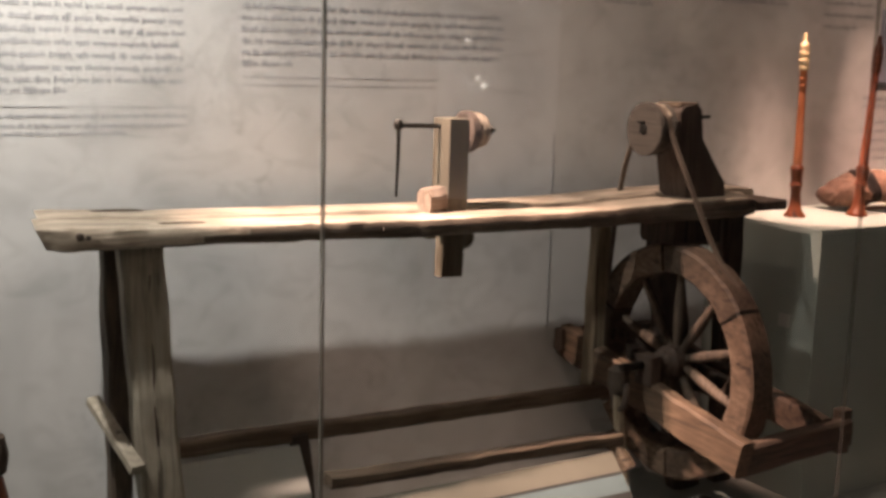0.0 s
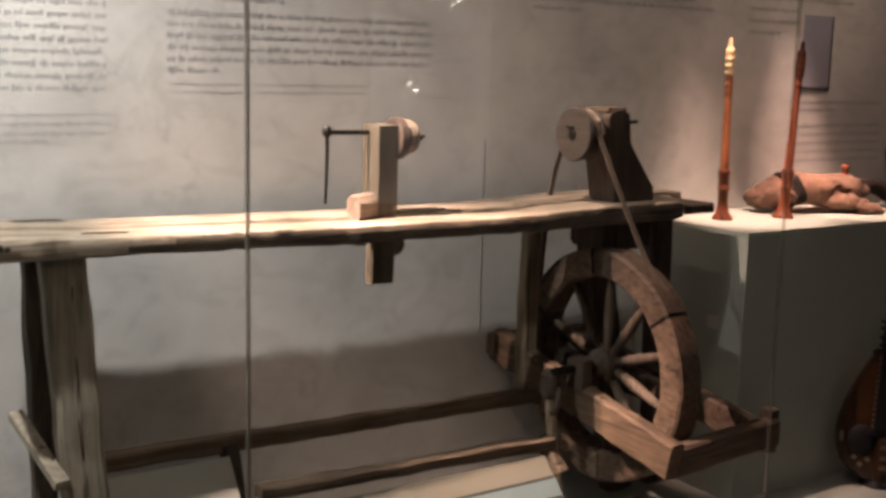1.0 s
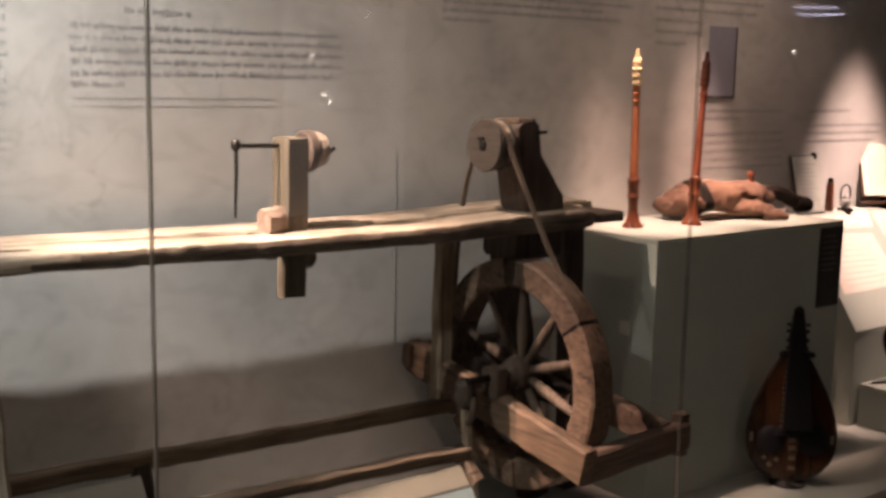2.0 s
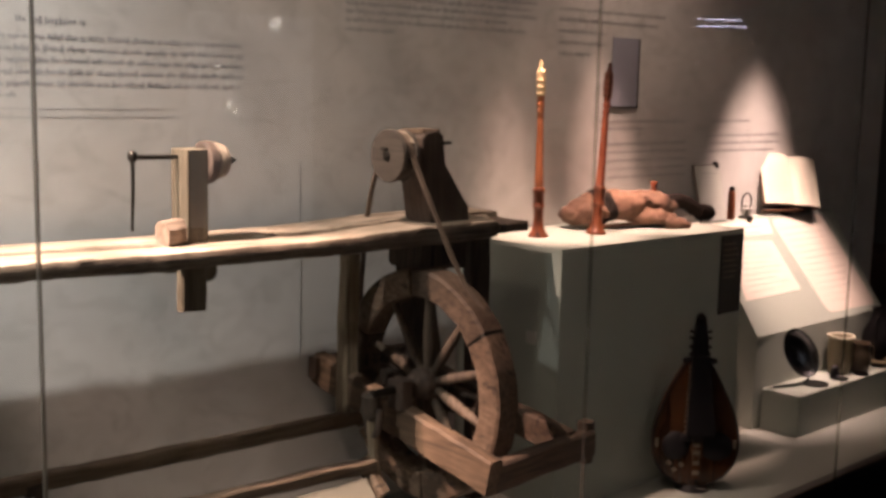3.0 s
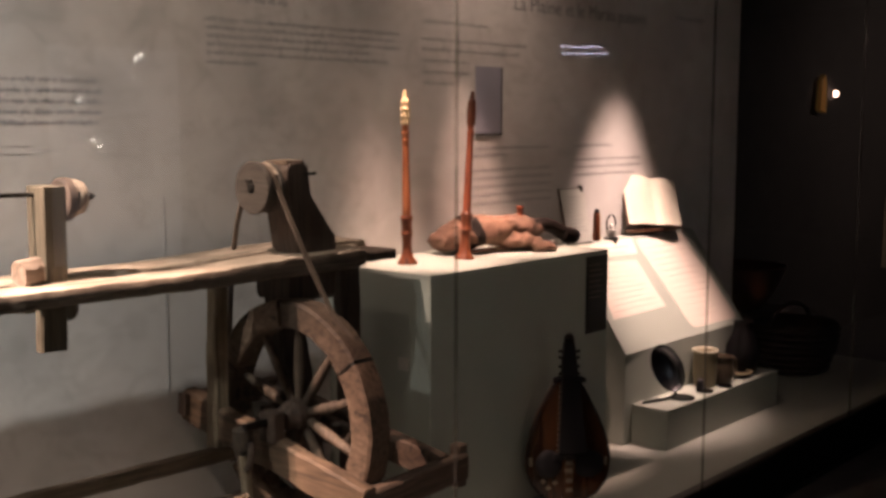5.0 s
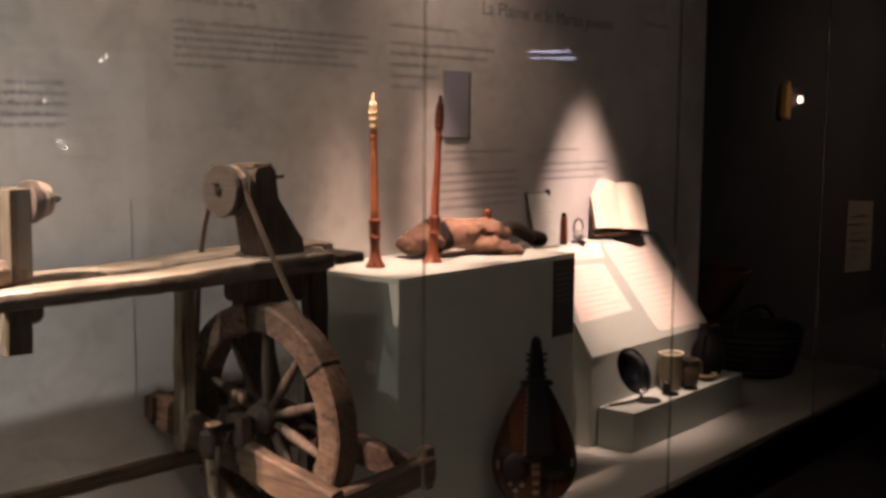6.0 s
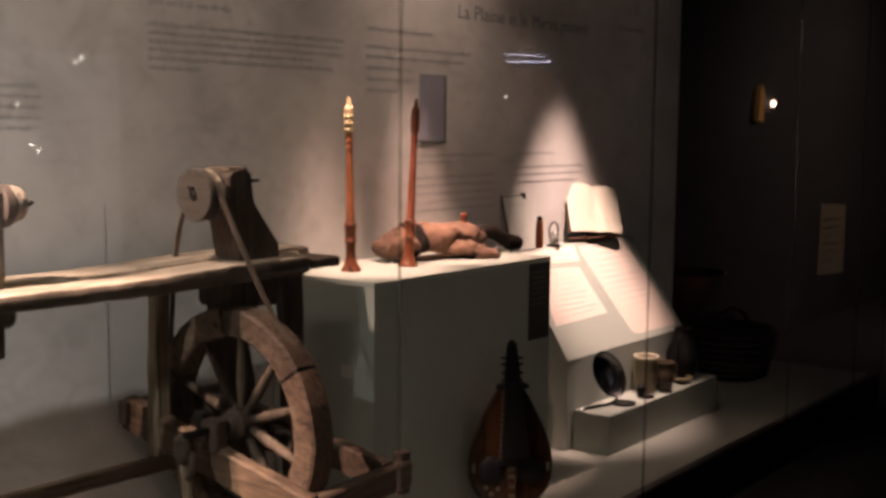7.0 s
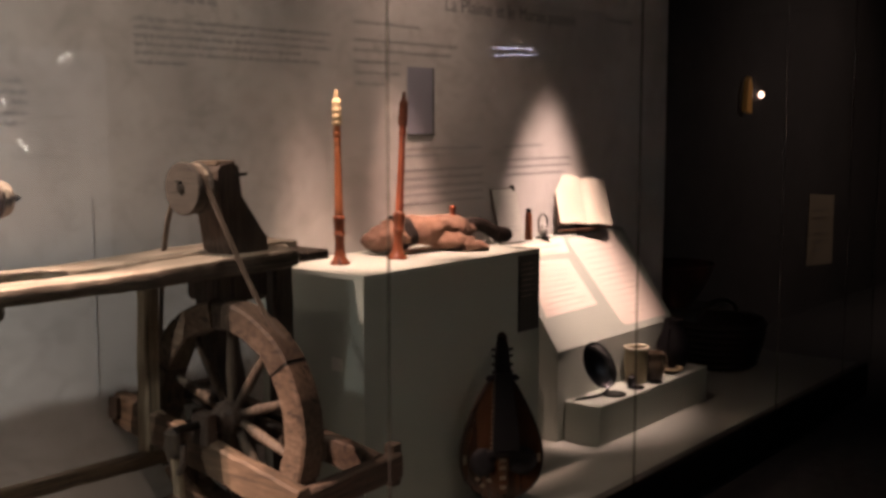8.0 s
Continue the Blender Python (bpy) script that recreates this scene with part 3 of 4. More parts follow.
# legs and posts under the headstock
part("tenon_block", beam(B(), (2.43, 1.84, 1.135), (2.62, 1.84, 1.128), 0.16, 0.10, n=8, wob=0.006, seed=11), DARK_WOOD, lathe)
part("right_leg", beam(B(), (2.53, 1.94, 1.185), (2.74, 1.98, FLOOR), 0.115, 0.06, up=(0, 1, 0), n=20, wob=0.006, seed=12), DARK_WOOD, lathe)
part("right_leg", beam(B(), (2.845, 1.95, 1.185), (2.90, 1.97, FLOOR), 0.085, 0.06, up=(0, 1, 0), n=20, wob=0.005, seed=13), DARK_WOOD, lathe)
part("side_post", beam(B(), (2.338, 2.00, 1.180), (2.327, 2.00, 0.57), 0.058, 0.05, up=(0, 1, 0), n=16, wob=0.004, seed=14), TAN_POST, lathe)

# low frame that carries the wheel
part("peg", turned(B(), (2.31, 2.002, 0.640), [(-0.012, 0.006), (-0.010, 0.009), (0.02, 0.009)], "y", 10), IRON, lathe)
part("near_beam", beam(B(), (2.340, 2.172, 0.712), (2.335, 1.325, 0.560), 0.05, 0.108, n=22, wob=0.004, seed=15), BEAM, lathe)
# Far beam and crossbar take a darker wood, their shade in its colour.
part("far_beam", beam(B(), (2.70, 2.172, 0.690), (2.72, 1.385, 0.565), 0.05, 0.09, n=18, wob=0.004, seed=16), FRAME_SHADED, lathe)
part("front_crossbar", beam(B(), (2.352, 1.355, 0.548), (2.80, 1.375, 0.562), 0.05, 0.085, n=14, wob=0.004, seed=17), FRAME_SHADED, lathe)
part("crossbar_peg", beam(B(), (2.795, 1.385, 0.495), (2.795, 1.385, 0.628), 0.045, 0.04, up=(0, 1, 0), n=6, wob=0.004, seed=18), FRAME_SHADED, lathe)
part("back_crossbar", beam(B(), (2.298, 2.150, 0.722), (2.76, 2.150, 0.705), 0.040, 0.072, n=14, wob=0.005, seed=19), DARK_WOOD, lathe)

part("inner_rail", beam(B(), (2.52, 2.13, 0.770), (2.56, 1.62, 0.655), 0.045, 0.055, n=14, wob=0.005, seed=41), DARK_WOOD, lathe)
part("inner_rail", beam(B(), (2.60, 2.10, 0.640), (2.66, 1.56, 0.600), 0.05, 0.06, n=14, wob=0.005, seed=42), DARK_WOOD, lathe)
part("cross_rail", beam(B(), (2.36, 1.93, 0.655), (2.73, 1.95, 0.665), 0.05, 0.055, n=10, wob=0.005, seed=43), DARK_WOOD, lathe)

# the wheel
WY, WZ, X0, X1 = 1.728, 0.735, 2.388, 2.475
wheel = part("wheel_hub", turned(B(), (0, WY, WZ), [(2.365, 0.026), (2.372, 0.036), (2.39, 0.040), (2.40, 0.050), (2.475, 0.052), (2.485, 0.040), (2.50, 0.034)], "x"), DARK_WOOD, lathe)


def felloe(a0, a1, seed):
    """One bent segment of the rim between two angles, in degrees from +y towards +z."""
    loops = []
    n = 16
    for k in range(n + 1):
        a = radians(a0 + (a1 - a0) * k / n)
        loop = []
        for x, r in ((X0, 0.282), (X0, 0.318), (X0, 0.352), (X0 + 0.006, 0.360), (X0 + 0.035, 0.361), (X1 - 0.006, 0.360), (X1, 0.352), (X1, 0.318), (X1, 0.282), (X1 - 0.006, 0.275), (X0 + 0.035, 0.274), (X0 + 0.006, 0.275)):
            q = Vector((x, WY + r * math.cos(a), WZ + r * math.sin(a)))
            u = noise.noise_vector(q * 16 + Vector((seed, 0, 0))) * 0.0035
            loop.append(q + u)
        loops.append(loop)
    return rings(B(), loops)


for i in range(6):
    part("felloe", felloe(84 + 60 * i + 0.9, 144 + 60 * i - 0.9, i * 2.3), RIM, wheel)
part("rim_cleat", felloe(143.2, 145.0, 30), IRON, wheel, "dark iron cleat across the rim joint")
for i in range(10):
    a = radians(18 + 36 * i)
    d = Vector((0, math.cos(a), math.sin(a)))
    c = Vector((2.437, WY, WZ))
    pts = [c + d * r for r in (0.042, 0.08, 0.13, 0.18, 0.23, 0.279)]
    part("spoke", tube(B(), pts, [0.013, 0.015, 0.0175, 0.016, 0.0135, 0.011], 10), SPOKE, wheel)
part("axle", tube(B(), [(2.22, WY, WZ), (2.366, WY, WZ)], 0.013, 10), IRON, lathe)
part("axle_far", tube(B(), [(2.499, WY, WZ), (2.72, WY, WZ)], 0.013, 10), IRON, lathe)
part("crank", tube(B(), [(2.235, WY, WZ), (2.232, WY + 0.012, WZ - 0.03), (2.23, WY + 0.02, WZ - 0.07)], 0.012, 8), IRON, lathe)
part("bearing_near", beam(B(), (2.325, WY, 0.675), (2.325, WY, 0.765), 0.05, 0.07, up=(0, 1, 0), n=5, seed=21), DARK_WOOD, lathe)
part("bearing_far", beam(B(), (2.71, WY, 0.60), (2.71, WY, 0.765), 0.05, 0.07, up=(0, 1, 0), n=5, seed=22), DARK_WOOD, lathe)
part("pitman_head", turned(B(), (2.235, 1.752, 0.695), [(-0.048, 0.016), (-0.040, 0.026), (-0.012, 0.035), (0.012, 0.030), (0.028, 0.034), (0.040, 0.020)], "z", 14), SPOKE, lathe)
part("pitman_loop", tube(B(), smooth([(2.235, 1.715, 0.690), (2.228, 1.708, 0.640), (2.232, 1.730, 0.600), (2.236, 1.770, 0.610), (2.236, 1.785, 0.660)], 2), 0.010, 8), DARK_WOOD, lathe, "dark gnarled joint")
part("pitman", tube(B(), [(2.235, 1.752, 0.65), (2.237, 1.74, 0.52), (2.24, 1.71, 0.38), (2.242, 1.70, 0.26)], [0.016, 0.018, 0.017, 0.016], 10), TAN_POST, lathe)
part("treadle", beam(B(), (2.10, 1.69, 0.255), (2.62, 1.70, 0.245), 0.10, 0.03, n=10, wob=0.004, seed=23), DARK_WOOD, lathe)
part("treadle_block", beam(B(), (2.36, 1.70, FLOOR), (2.36, 1.70, 0.24), 0.08, 0.06, up=(0, 1, 0), n=4, seed=24), DARK_WOOD, lathe)

# headstock with its pulley and belt
part("headstock", prism(B(), [(2.470, 1.225), (2.452, 1.33), (2.434, 1.43), (2.430, 1.490), (2.445, 1.510), (2.490, 1.516), (2.518, 1.50), (2.528, 1.41), (2.605, 1.305), (2.630, 1.275), (2.635, 1.225)], "y", 1.765, 1.885, 0.006), DARK_WOOD, lathe)
part("headstock_cap", beam(B(), (2.437, 1.825, 1.512), (2.508, 1.825, 1.512), 0.10, 0.012, n=6, wob=0.004, seed=25), RAIL, lathe)
part("headstock_key", tube(B(), [(2.50, 1.765, 1.475), (2.545, 1.763, 1.477)], 0.005, 8), IRON, lathe)
PX, PY, PZ = 2.334, 1.817, 1.438
pulley = part("pulley", turned(B(), (PX, PY, PZ), [(0.0, 0.030), (0.0, 0.078), (0.004, 0.081), (0.016, 0.081), (0.020, 0.077), (0.024, 0.071), (0.050, 0.071), (0.054, 0.079), (0.064, 0.080), (0.070, 0.074), (0.088, 0.030)], "x", 40), PULLEY, lathe)
part("pulley_boss", turned(B(), (PX, PY, PZ), [(-0.008, 0.008), (-0.006, 0.013), (0.001, 0.015)], "x", 14), IRON, pulley)
part("pulley_pin", tube(B(), [(PX - 0.004, PY + 0.022, PZ + 0.022), (PX - 0.004, PY - 0.004, PZ + 0.020)], 0.005, 6), IRON, pulley)
belt_x = PX + 0.037
loop = []
for a in range(20, 200, 12):
    loop.append((belt_x, PY - 0.073 * math.cos(radians(a - 12)), PZ + 0.073 * math.sin(radians(a - 12))))
front_run = smooth([*[(2.437, WY + 0.3585 * math.cos(radians(a)), WZ + 0.3585 * math.sin(radians(a))) for a in (136, 129, 122)], (2.430, 1.580, 1.085), (2.375, 1.665, 1.31), loop[0]], 1)
back_run = smooth([loop[-1], (2.365, 1.945, 1.28), (2.41, 2.03, 1.05), (2.437, WY + 0.350, WZ + 0.12), (2.437, WY + 0.362, WZ + 0.06)], 1)


def strap(points, w, t):
    """A flat strap, w wide along x, along points that run in the y-z plane."""
    points = [Vector(p) for p in points]
    loops = []
    for i, p in enumerate(points):
        d = points[min(i + 1, len(points) - 1)] - points[max(i - 1, 0)]
        nrm = Vector((0, -d.z, d.y)).normalized()
        s = Vector((1, 0, 0))
        loops.append([p + s * w / 2 + nrm * t / 2, p - s * w / 2 + nrm * t / 2, p - s * w / 2 - nrm * t / 2, p + s * w / 2 - nrm * t / 2])
    return rings(B(), loops)


part("belt", strap(front_run + loop[1:] + back_run[1:], 0.017, 0.005), BELT, lathe, "worn pale leather drive belt")
# Wrap over the pulley in a pale colour that stands for top light.
part("belt_wrap", strap([(belt_x + 0.012, y, z) for _, y, z in loop[2:-2]], 0.018, 0.007), BED, pulley)

# tailstock with its crank handle
part("tailstock_post", prism(B(), [(1.676, 1.848), (1.740, 1.850), (1.738, 1.943), (1.678, 1.942)], "z", 1.222, 1.468, 0.004), POST, lathe)
part("tailstock_tenon", beam(B(), (1.700, 1.866, 1.222), (1.694, 1.866, 1.030), 0.036, 0.074, up=(1, 0, 0), n=12, wob=0.003, seed=26), POST, lathe)
part("tailstock_wedge", turned(B(), (1.758, 1.905, 1.130), [(-0.03, 0.020), (-0.02, 0.030), (0.02, 0.031), (0.024, 0.024)], "y", 18), POST, lathe)
part("wedge_end", beam(B(), (1.640, 1.915, 1.150), (1.770, 1.915, 1.156), 0.05, 0.034, n=6, wob=0.003, seed=27), POST, lathe)
part("rest_block", beam(B(), (1.592, 1.838, 1.249), (1.650, 1.842, 1.252), 0.066, 0.062, n=12, wob=0.010, seed=28, corner=0.25), REST, lathe)
part("clamp_screw", tube(B(), [(1.552, 1.905, 1.447), (1.70, 1.905, 1.445)], 0.0065, 10), IRON, lathe)
part("screw_knob", turned(B(), (1.548, 1.905, 1.448), [(-0.014, 0.006), (-0.010, 0.011), (0.002, 0.014), (0.012, 0.011), (0.016, 0.006)], "z", 12), IRON, lathe)
part("crank_handle", tube(B(), [(1.547, 1.903, 1.452), (1.546, 1.900, 1.38), (1.540, 1.897, 1.255)], [0.006, 0.0055, 0.004], 8), IRON, lathe)
part("back_plate", turned(B(), (0, 1.888, 1.430), [(1.740, 0.050), (1.744, 0.058), (1.766, 0.059), (1.770, 0.050)], "x", 24), DARK_WOOD, lathe)
part("turned_cup", turned(B(), (0, 1.888, 1.433), [(1.770, 0.038), (1.776, 0.050), (1.788, 0.051), (1.792, 0.043), (1.797, 0.047), (1.807, 0.044), (1.813, 0.032), (1.819, 0.016)], "x", 30), TURNED, lathe)
part("centre_point", turned(B(), (0, 1.888, 1.434), [(1.817, 0.010), (1.832, 0.008), (1.836, 0.011), (1.852, 0.002)], "x", 12), IRON, lathe)


# ---- low boards before the stretchers ----
def wedge_board(name, label, x0, x1, y0, z0, y1, z1, material, edge):
    """A low stand on the case floor with a sloping face from (y0, z0) up to (y1, z1)."""
    t = thing(name, ((x0 + x1) / 2, y1, FLOOR), label, "caption board")
    part("stand", prism(B(), [(y0 + 0.006, FLOOR), (y0 + 0.006, z0 - 0.012), (y1 + 0.004, z1 - 0.012), (y1 + 0.012, FLOOR)], "x", x0 + 0.01, x1 - 0.01), PAINT, t)
    part("face", prism(B(), [(y0, z0 - 0.010), (y0 - 0.001, z0), (y1, z1), (y1 + 0.006, z1 - 0.010)], "x", x0, x1), material, t)
    # Paler strip stands for the light on the board's front thickness.
    part("lit_edge", box(B(), (x0, y0 - 0.006, z0 - 0.016), (x1, y0 - 0.0015, z0 - 0.001), 0.001), edge, t, "pale front edge painted as lit")
    return t


wedge_board("caption_board", "pale grey sloping caption board under the bench", 0.84, 1.258, 1.815, 0.486, 1.895, 0.594, BOARD, WHITE_CARD)
banded = wedge_board("caption_board", "tan sloping caption board with teal and dark bands", 1.246, 2.104, 1.46, 0.378, 1.611, 0.534, TAN_PRINT, WHITE_CARD)


def band(f0, f1, material):
    """A coloured band across the sloping face, between two fractions of its height."""
    ya, yb = 1.46 + (1.611 - 1.46) * f0, 1.46 + (1.611 - 1.46) * f1
    za, zb = 0.378 + (0.534 - 0.378) * f0, 0.378 + (0.534 - 0.378) * f1
    part("coloured_band", prism(B(), [(ya, za + 0.0005), (ya - 0.0008, za + 0.0018), (yb - 0.0008, zb + 0.0018), (yb, zb + 0.0005)], "x", 1.247, 2.103), material, banded)


band(0.66, 0.70, DARK_CARD)
band(0.42, 0.66, TEAL_BAND)
band(0.28, 0.42, DARK_CARD)
band(0.04, 0.28, TEAL_BAND)

# turned wooden post at the case's near end
left_post = thing("turned_post", (0.45, 1.7, FLOOR), "reddish turned wooden post of another exhibit", "turned post")
part("shaft", turned(B(), (0.452, 1.7, FLOOR), [(0, 0.05), (0.02, 0.052), (0.05, 0.03), (0.35, 0.026), (0.43, 0.034), (0.47, 0.036), (0.52, 0.026)], "z", 20), FOOT_WOOD, left_post)
part("knob", turned(B(), (0.452, 1.7, FLOOR + 0.52), [(0, 0.020), (0.01, 0.034), (0.05, 0.040), (0.09, 0.032), (0.105, 0.012)], "z", 20), DARK_WOOD, left_post)


# ---- instruments on the plinth ----
def long_pipe(base, lean, label, body, tip):
    """A tall turned conical pipe standing on its bell."""
    t = thing("shawm", base, label, "wind instrument")
    turn = Matrix.Translation(base) @ Matrix.Rotation(lean[0], 4, "X") @ Matrix.Rotation(lean[1], 4, "Y")
    pieces = (
        ("bell", [(0, 0.037), (0.006, 0.0375), (0.012, 0.034), (0.022, 0.026), (0.045, 0.0195), (0.075, 0.017), (0.10, 0.0185), (0.106, 0.0185)], FOOT_WOOD),
        ("lower_joint", [(0.106, 0.021), (0.112, 0.0235), (0.118, 0.021), (0.128, 0.0185), (0.158, 0.0205), (0.168, 0.0235), (0.175, 0.0225), (0.181, 0.018)], FOOT_WOOD),
        ("pipe", [(0.181, 0.0145), (0.19, 0.0160), (0.22, 0.0155), (0.30, 0.0140), (0.38, 0.0128), (0.44, 0.0120), (0.449, 0.0122)], body),
        ("ring", [(0.449, 0.0135), (0.455, 0.0150), (0.461, 0.0125), (0.468, 0.0112), (0.476, 0.0150), (0.483, 0.0150), (0.489, 0.0118), (0.497, 0.0118), (0.503, 0.0140), (0.508, 0.0125)], body),
        ("head_joint", [(0.508, 0.0150), (0.513, 0.0180), (0.519, 0.0182), (0.523, 0.0168), (0.533, 0.0170), (0.537, 0.0188), (0.543, 0.0188), (0.547, 0.0172), (0.557, 0.0172), (0.561, 0.0186), (0.567, 0.0186), (0.571, 0.0165), (0.584, 0.0160), (0.590, 0.0168), (0.596, 0.0160), (0.603, 0.0110), (0.606, 0.0100)], tip),
        ("mouthpiece", [(0.606, 0.0085), (0.622, 0.0075), (0.634, 0.0062), (0.636, 0.0030)], tip),
    )
    for name, profile, material in pieces:
        bm = turned(B(), (0, 0, 0), profile, "z", 24)
        bmesh.ops.transform(bm, matrix=turn, verts=bm.verts)
        part(name, bm, material, t)
    for h in (0.235, 0.262, 0.289, 0.335, 0.362, 0.389):
        bm = turned(B(), (0, 0, 0), [(0.0, 0.0032), (0.0012, 0.003)], "y", 10)
        bmesh.ops.translate(bm, verts=bm.verts, vec=(0, -0.0138 + (h - 0.235) * 0.011, h))
        bmesh.ops.transform(bm, matrix=turn, verts=bm.verts)
        part("finger_hole", bm, BLACK_LEATHER, t)
    return t


long_pipe(Vector((3.160, 1.952, 1.117)), (0, -0.018), "tall orange turned shawm with a pale boxwood head", FRUITWOOD, MOUTHPIECE)
long_pipe(Vector((3.413, 1.892, 1.117)), (0.0, 0.068), "tall red-brown turned shawm leaning slightly", FRUITWOOD_RED, FOOT_WOOD)

bagpipe = thing("bagpipe", (3.7, 2.0, 1.117), "old brown leather bagpipe lying on the plinth", "bagpipe")


def sack(path, radii, flat, seed, n=22, wob=0.012):
    """A soft sewn bag along a path."""
    loops = []
    pts = smooth(path, 3)
    for i, p in enumerate(pts):
        f = i / (len(pts) - 1) * (len(radii) - 1)
        k = min(int(f), len(radii) - 2)
        r = radii[k] + (radii[k + 1] - radii[k]) * (f - k)
        d = (pts[min(i + 1, len(pts) - 1)] - pts[max(i - 1, 0)]).normalized()
        s = d.cross(Vector((0, 0, 1))).normalized()
        u = s.cross(d)
        loop = []
        for j in range(n):
            a = 2 * math.pi * j / n
            q = p + s * r * math.cos(a) + u * r * flat * math.sin(a)
            q += noise.noise_vector(q * 14 + Vector((seed, 0, 0))) * wob + noise.noise_vector(q * 42 + Vector((0, seed, 0))) * wob * 0.35
            groove = 1 - min(abs(noise.noise(Vector((q.x * 17 + seed, q.y * 26, q.z * 9)))) * 5, 1.0)
            ridge = 1 - min(abs(noise.noise(Vector((q.x * 44, q.y * 30 + seed, q.z * 40)))) * 4, 1.0)
            q -= (q - p).normalized() * (groove * 0.45 + ridge * 0.18) * wob
            q.z = max(q.z, 1.1185)
            loop.append(q)
        loops.append(loop)
    return rings(B(), loops)


part("bag", sack([(3.425, 2.045, 1.155), (3.45, 2.04, 1.168), (3.53, 2.03, 1.186), (3.64, 2.01, 1.196), (3.78, 1.985, 1.196), (3.89, 1.962, 1.190), (3.930, 1.955, 1.165)], [0.030, 0.066, 0.082, 0.092, 0.096, 0.096, 0.084, 0.036], 0.66, 1.0, 40, 0.021), LEATHER, bagpipe)
part("bag_neck", sack([(3.74, 1.96, 1.165), (3.775, 1.90, 1.156), (3.80, 1.852, 1.148), (3.815, 1.825, 1.142)], [0.080, 0.066, 0.048, 0.038], 0.66, 3.0, 26, 0.017), LEATHER, bagpipe)
part("neck_tie", sack([(3.775, 1.850, 1.136), (3.815, 1.820, 1.139), (3.850, 1.802, 1.134), (3.865, 1.796, 1.130)], [0.030, 0.040, 0.034, 0.018], 0.62, 5.0, 20, 0.012), LEATHER, bagpipe, "tied leather neck end")
part("dark_band", sack([(3.560, 2.025, 1.192), (3.58, 2.018, 1.195), (3.602, 2.012, 1.194)], [0.086, 0.095, 0.092], 0.68, 1.0, 30, 0.019), BLACK_LEATHER, bagpipe, "black leather patch")
part("side_seam", tube(B(), smooth([(3.46, 1.972, 1.128), (3.55, 1.942, 1.131), (3.66, 1.922, 1.135), (3.735, 1.908, 1.134)], 2), 0.0055, 8), LEATHER, bagpipe, "rolled hem of the bag")
for k in range(7):
    x = 3.60 + 0.045 * k
    part("fold", tube(B(), smooth([(x, 1.945 - 0.02 * k / 6, 1.165), (x + 0.012, 1.965 - 0.02 * k / 6, 1.215), (x + 0.02, 1.995 - 0.02 * k / 6, 1.238)], 2), [0.001] + [0.0035 + 0.001 * (k % 3)] * 10 + [0.001], 6), LEATHER, bagpipe)
part("drone_stock", sack([(3.905, 1.955, 1.185), (3.945, 1.945, 1.210), (4.00, 1.932, 1.205), (4.06, 1.918, 1.178), (4.10, 1.910, 1.158)], [0.028, 0.036, 0.034, 0.034, 0.032], 0.9, 7.0, 18, 0.006), BLACK_LEATHER, bagpipe, "black leather drone stock")
part("drone_end", sack([(4.07, 1.914, 1.165), (4.115, 1.906, 1.156), (4.15, 1.902, 1.150)], [0.036, 0.042, 0.036], 0.9, 9.0, 18, 0.005), BLACK_LEATHER, bagpipe)
part("blow_pipe", turned(B(), (3.845, 1.96, 1.232), [(0, 0.016), (0.018, 0.0165), (0.03, 0.013), (0.046, 0.0125), (0.05, 0.016), (0.06, 0.015), (0.062, 0.008)], "z", 16), FRUITWOOD_RED, bagpipe, "red-brown turned blow-pipe stub")
part("metal_key", tube(B(), smooth([(3.955, 1.90, 1.122), (3.985, 1.885, 1.15), (4.02, 1.885, 1.145), (4.03, 1.885, 1.124)], 1), 0.004, 6), STEEL, bagpipe)


# ---- hurdy-gurdy on the case floor ----
HG = Vector((3.560, 1.502, FLOOR))
gurdy = thing("hurdy_gurdy", HG, "dark varnished hurdy-gurdy standing upright on the floor", "hurdy-gurdy")
facing = Matrix.Translation(HG) @ Matrix.Rotation(radians(-44), 4, "Z") @ Matrix.Rotation(radians(-3), 4, "X") @ Matrix.Diagonal((1, 1, 0.955, 1))


def placed(bm, m=facing):
    bmesh.ops.transform(bm, matrix=m, verts=bm.verts)
    return bm


OUT = [(0.0, 0.030), (0.012, 0.070), (0.04, 0.112), (0.08, 0.142), (0.13, 0.157), (0.18, 0.160), (0.23, 0.154), (0.29, 0.138), (0.35, 0.114), (0.41, 0.086), (0.46, 0.060), (0.495, 0.038)]


BASE = 0.022
bm = B()
loops = []
for h, r in OUT:
    loop = []
    for j in range(28):
        a = math.pi * j / 27
        loop.append(Vector((-r * math.cos(a), 0.012 + 0.85 * r * math.sin(a), h + BASE)))
    loops.append(loop)
part("bowl_back", placed(rings(bm, loops)), VARNISH, gurdy)
bm = B()
loops = []
for h, r in OUT:
    loops.append([Vector((-r - 0.002, 0.011, h + BASE)), Vector((-r - 0.002, -0.003, h + BASE)), Vector((-r * 0.5, -0.010, h + BASE)), Vector((0, -0.012, h + BASE)), Vector((r * 0.5, -0.010, h + BASE)), Vector((r + 0.002, -0.003, h + BASE)), Vector((r + 0.002, 0.011, h + BASE))])
part("soundboard", placed(rings(bm, loops)), VARNISH, gurdy)
for s in (-1, 1):
    edge = [(s * (r - 0.004), -0.006, h + BASE) for h, r in OUT[1:]]
    part("edge_inlay", placed(tube(B(), edge, 0.0035, 6)), EBONY, gurdy)
